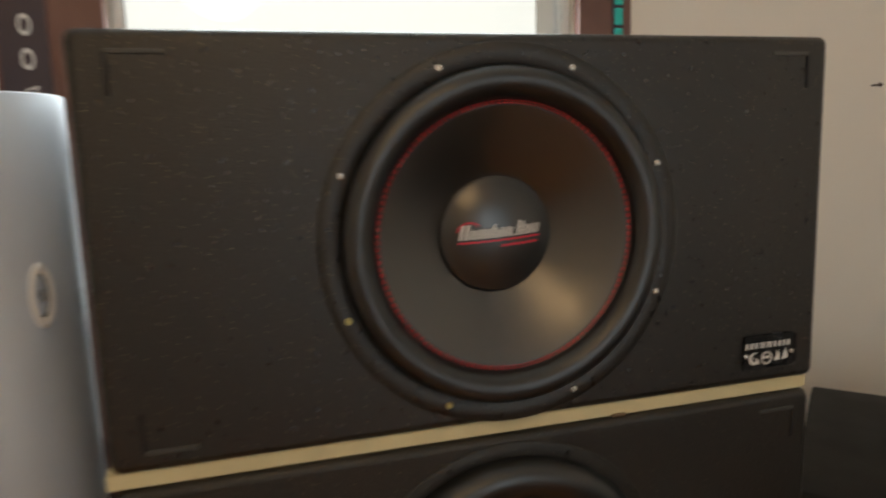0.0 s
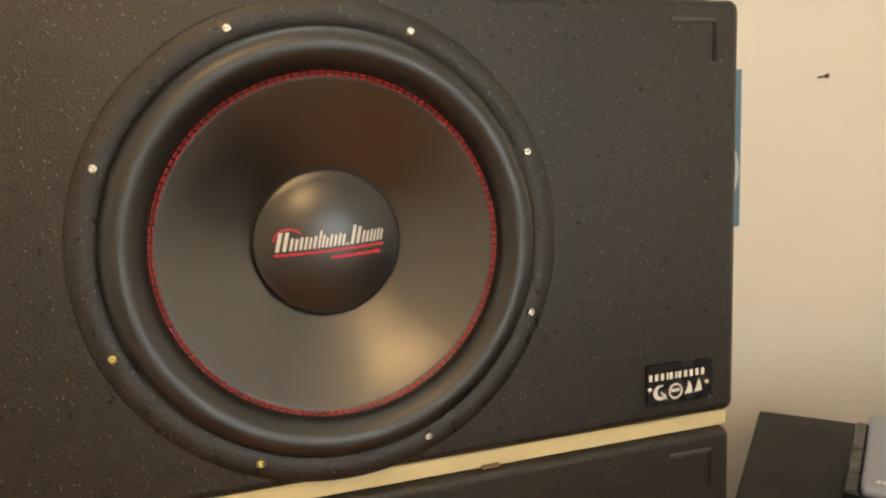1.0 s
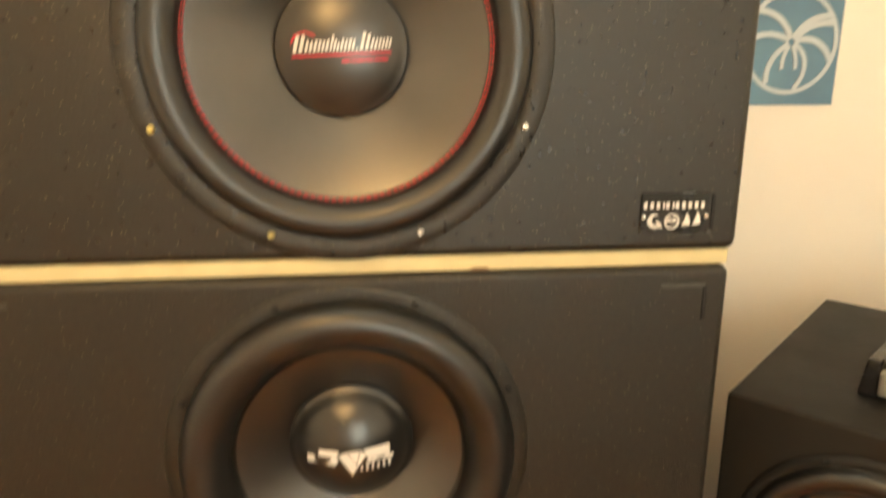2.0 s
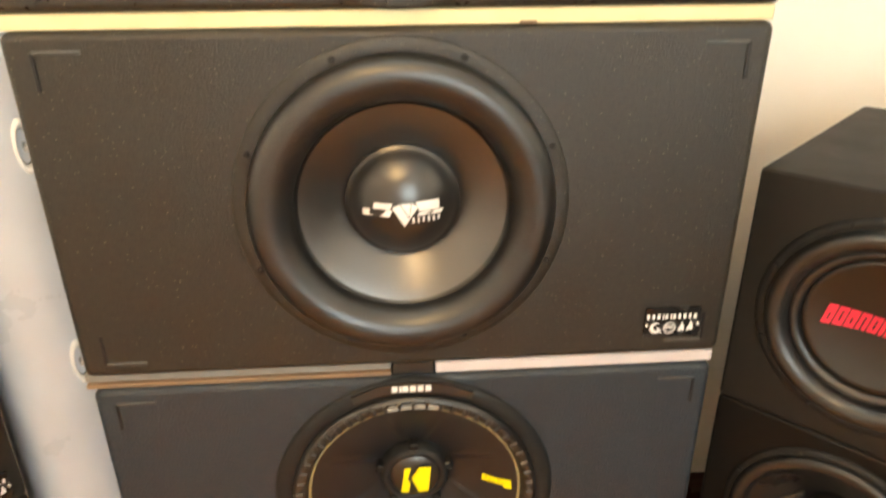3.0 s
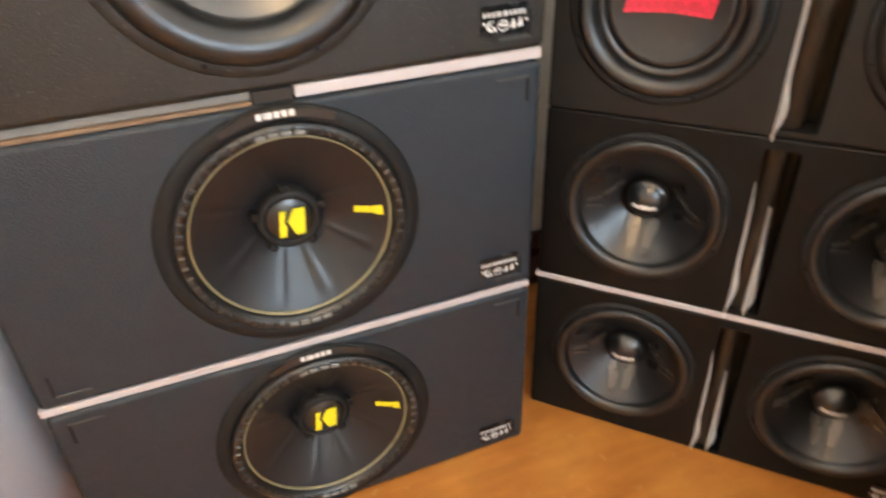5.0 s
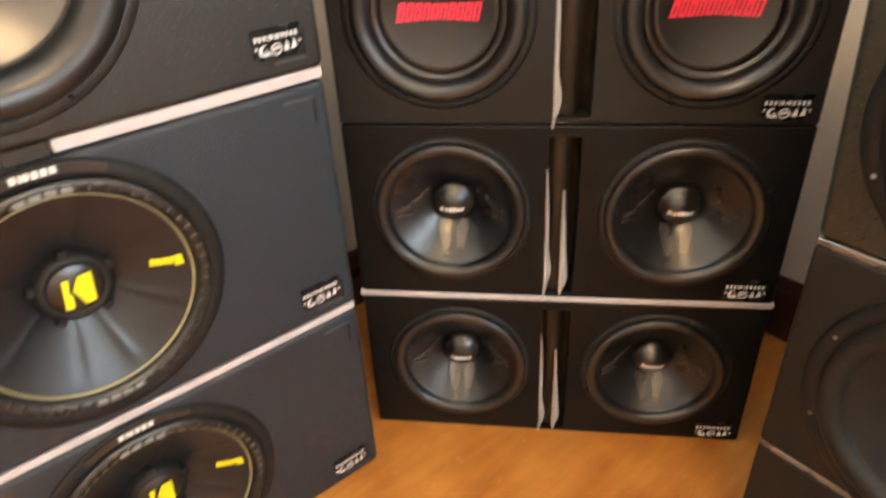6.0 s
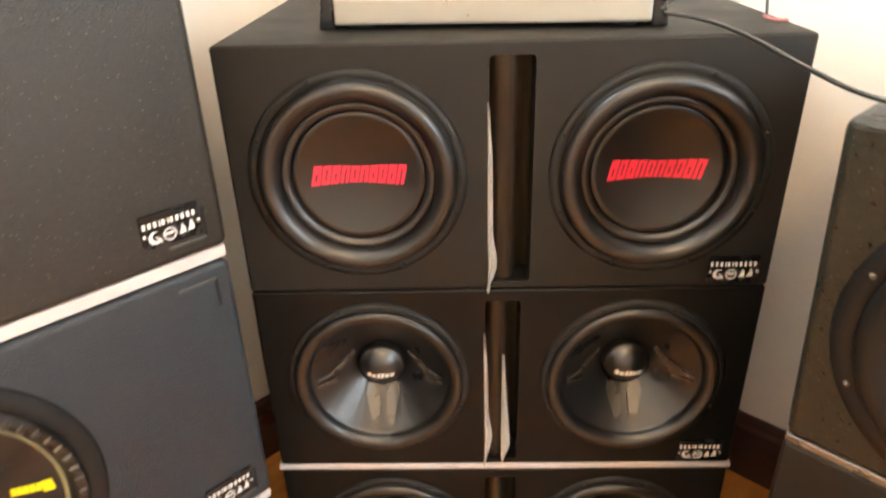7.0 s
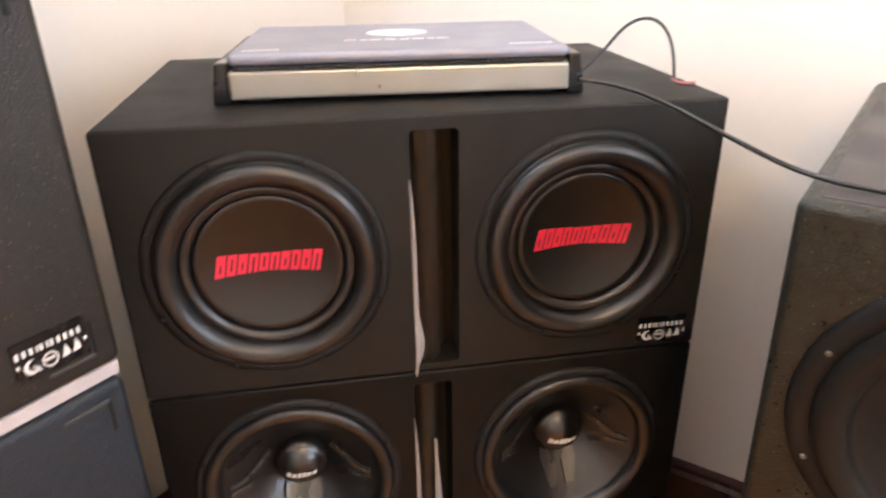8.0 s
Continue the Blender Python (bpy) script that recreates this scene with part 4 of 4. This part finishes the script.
for z, t in ((0.6315, 0.0100), (0.2745, 0.0090)):
    s = thing("lath", CM @ pose(0, 0, z), "thin grey metal strip between two boxes", "lath")
    part("strip", block(0.002, 0.438, 0.001, 0.05, 0.0003, t - 0.0003, 0.001, 1), FIN, s)

# ---- stack and pipe beside the tall stack ----
DM = pose(-0.562, 0.080, 0, 0, 0, 47.4) @ pose(-0.46, 0, 0)
g = "boxes beside the pipe"
tD = single_box(DM, 0.5655, 0.93, 0.46, CARPET_BLACK, 0.22, 0.765, 0.15, "black carpeted box beside the pale pipe", g, depth=0.34)
badge(tD, 0.230 - 0.052, 0.036)
single_box(DM, 0.0, 0.5645, 0.46, CARPET_BLACK, 0.225, 0.30, 0.19, "tall black box standing beside the pale pipe", g, depth=0.34)

PX, PY, PR, PT = -0.546, 0.22, 0.093, 1.600
pipe = thing("tweeter_pipe", pose(PX, PY, 0), "pale blue-grey standing pipe with oval tweeters", "speaker column")
part("tube", lathe([(PR - 0.006, 0.0), (PR, 0.001), (PR, 0.5), (PR, 1.0), (PR, PT - 0.002), (PR - 0.002, PT), (PR - 0.007, PT), (PR - 0.007, PT - 0.08)], 96), PIPE, pipe, smooth=True).matrix_basis = pose(0, 0, 0, 90)
for i, z in enumerate((1.385, 1.063, 0.742, 0.435)):
    ang = math.degrees(math.atan2(-0.060, 0.060))
    tw = part("tweeter", lathe([(0.036, 0.012), (0.036, -0.004), (0.033, -0.008), (0.028, -0.008), (0.024, -0.002)], 40), WHITE_INK if i < 3 else BLACK_GLOSS, pipe, "oval tweeter with pale trim ring", smooth=True)
    tw.matrix_basis = pose(0, 0, z, 0, 0, ang + 90) @ pose(0, -PR, 0) @ Matrix.Diagonal((0.34, 1, 1, 1))
    part("horn", lathe([(0.026, -0.003), (0.018, 0.004), (0.010, 0.010), (0, 0.010)], 32), BLACK_GLOSS, tw, "black horn mouth", smooth=True)
    part("bullet", lathe([(0.008, 0.010), (0.007, -0.004), (0.004, -0.010), (0, -0.012)], 20), CHROME, tw, "chrome bullet", smooth=True)
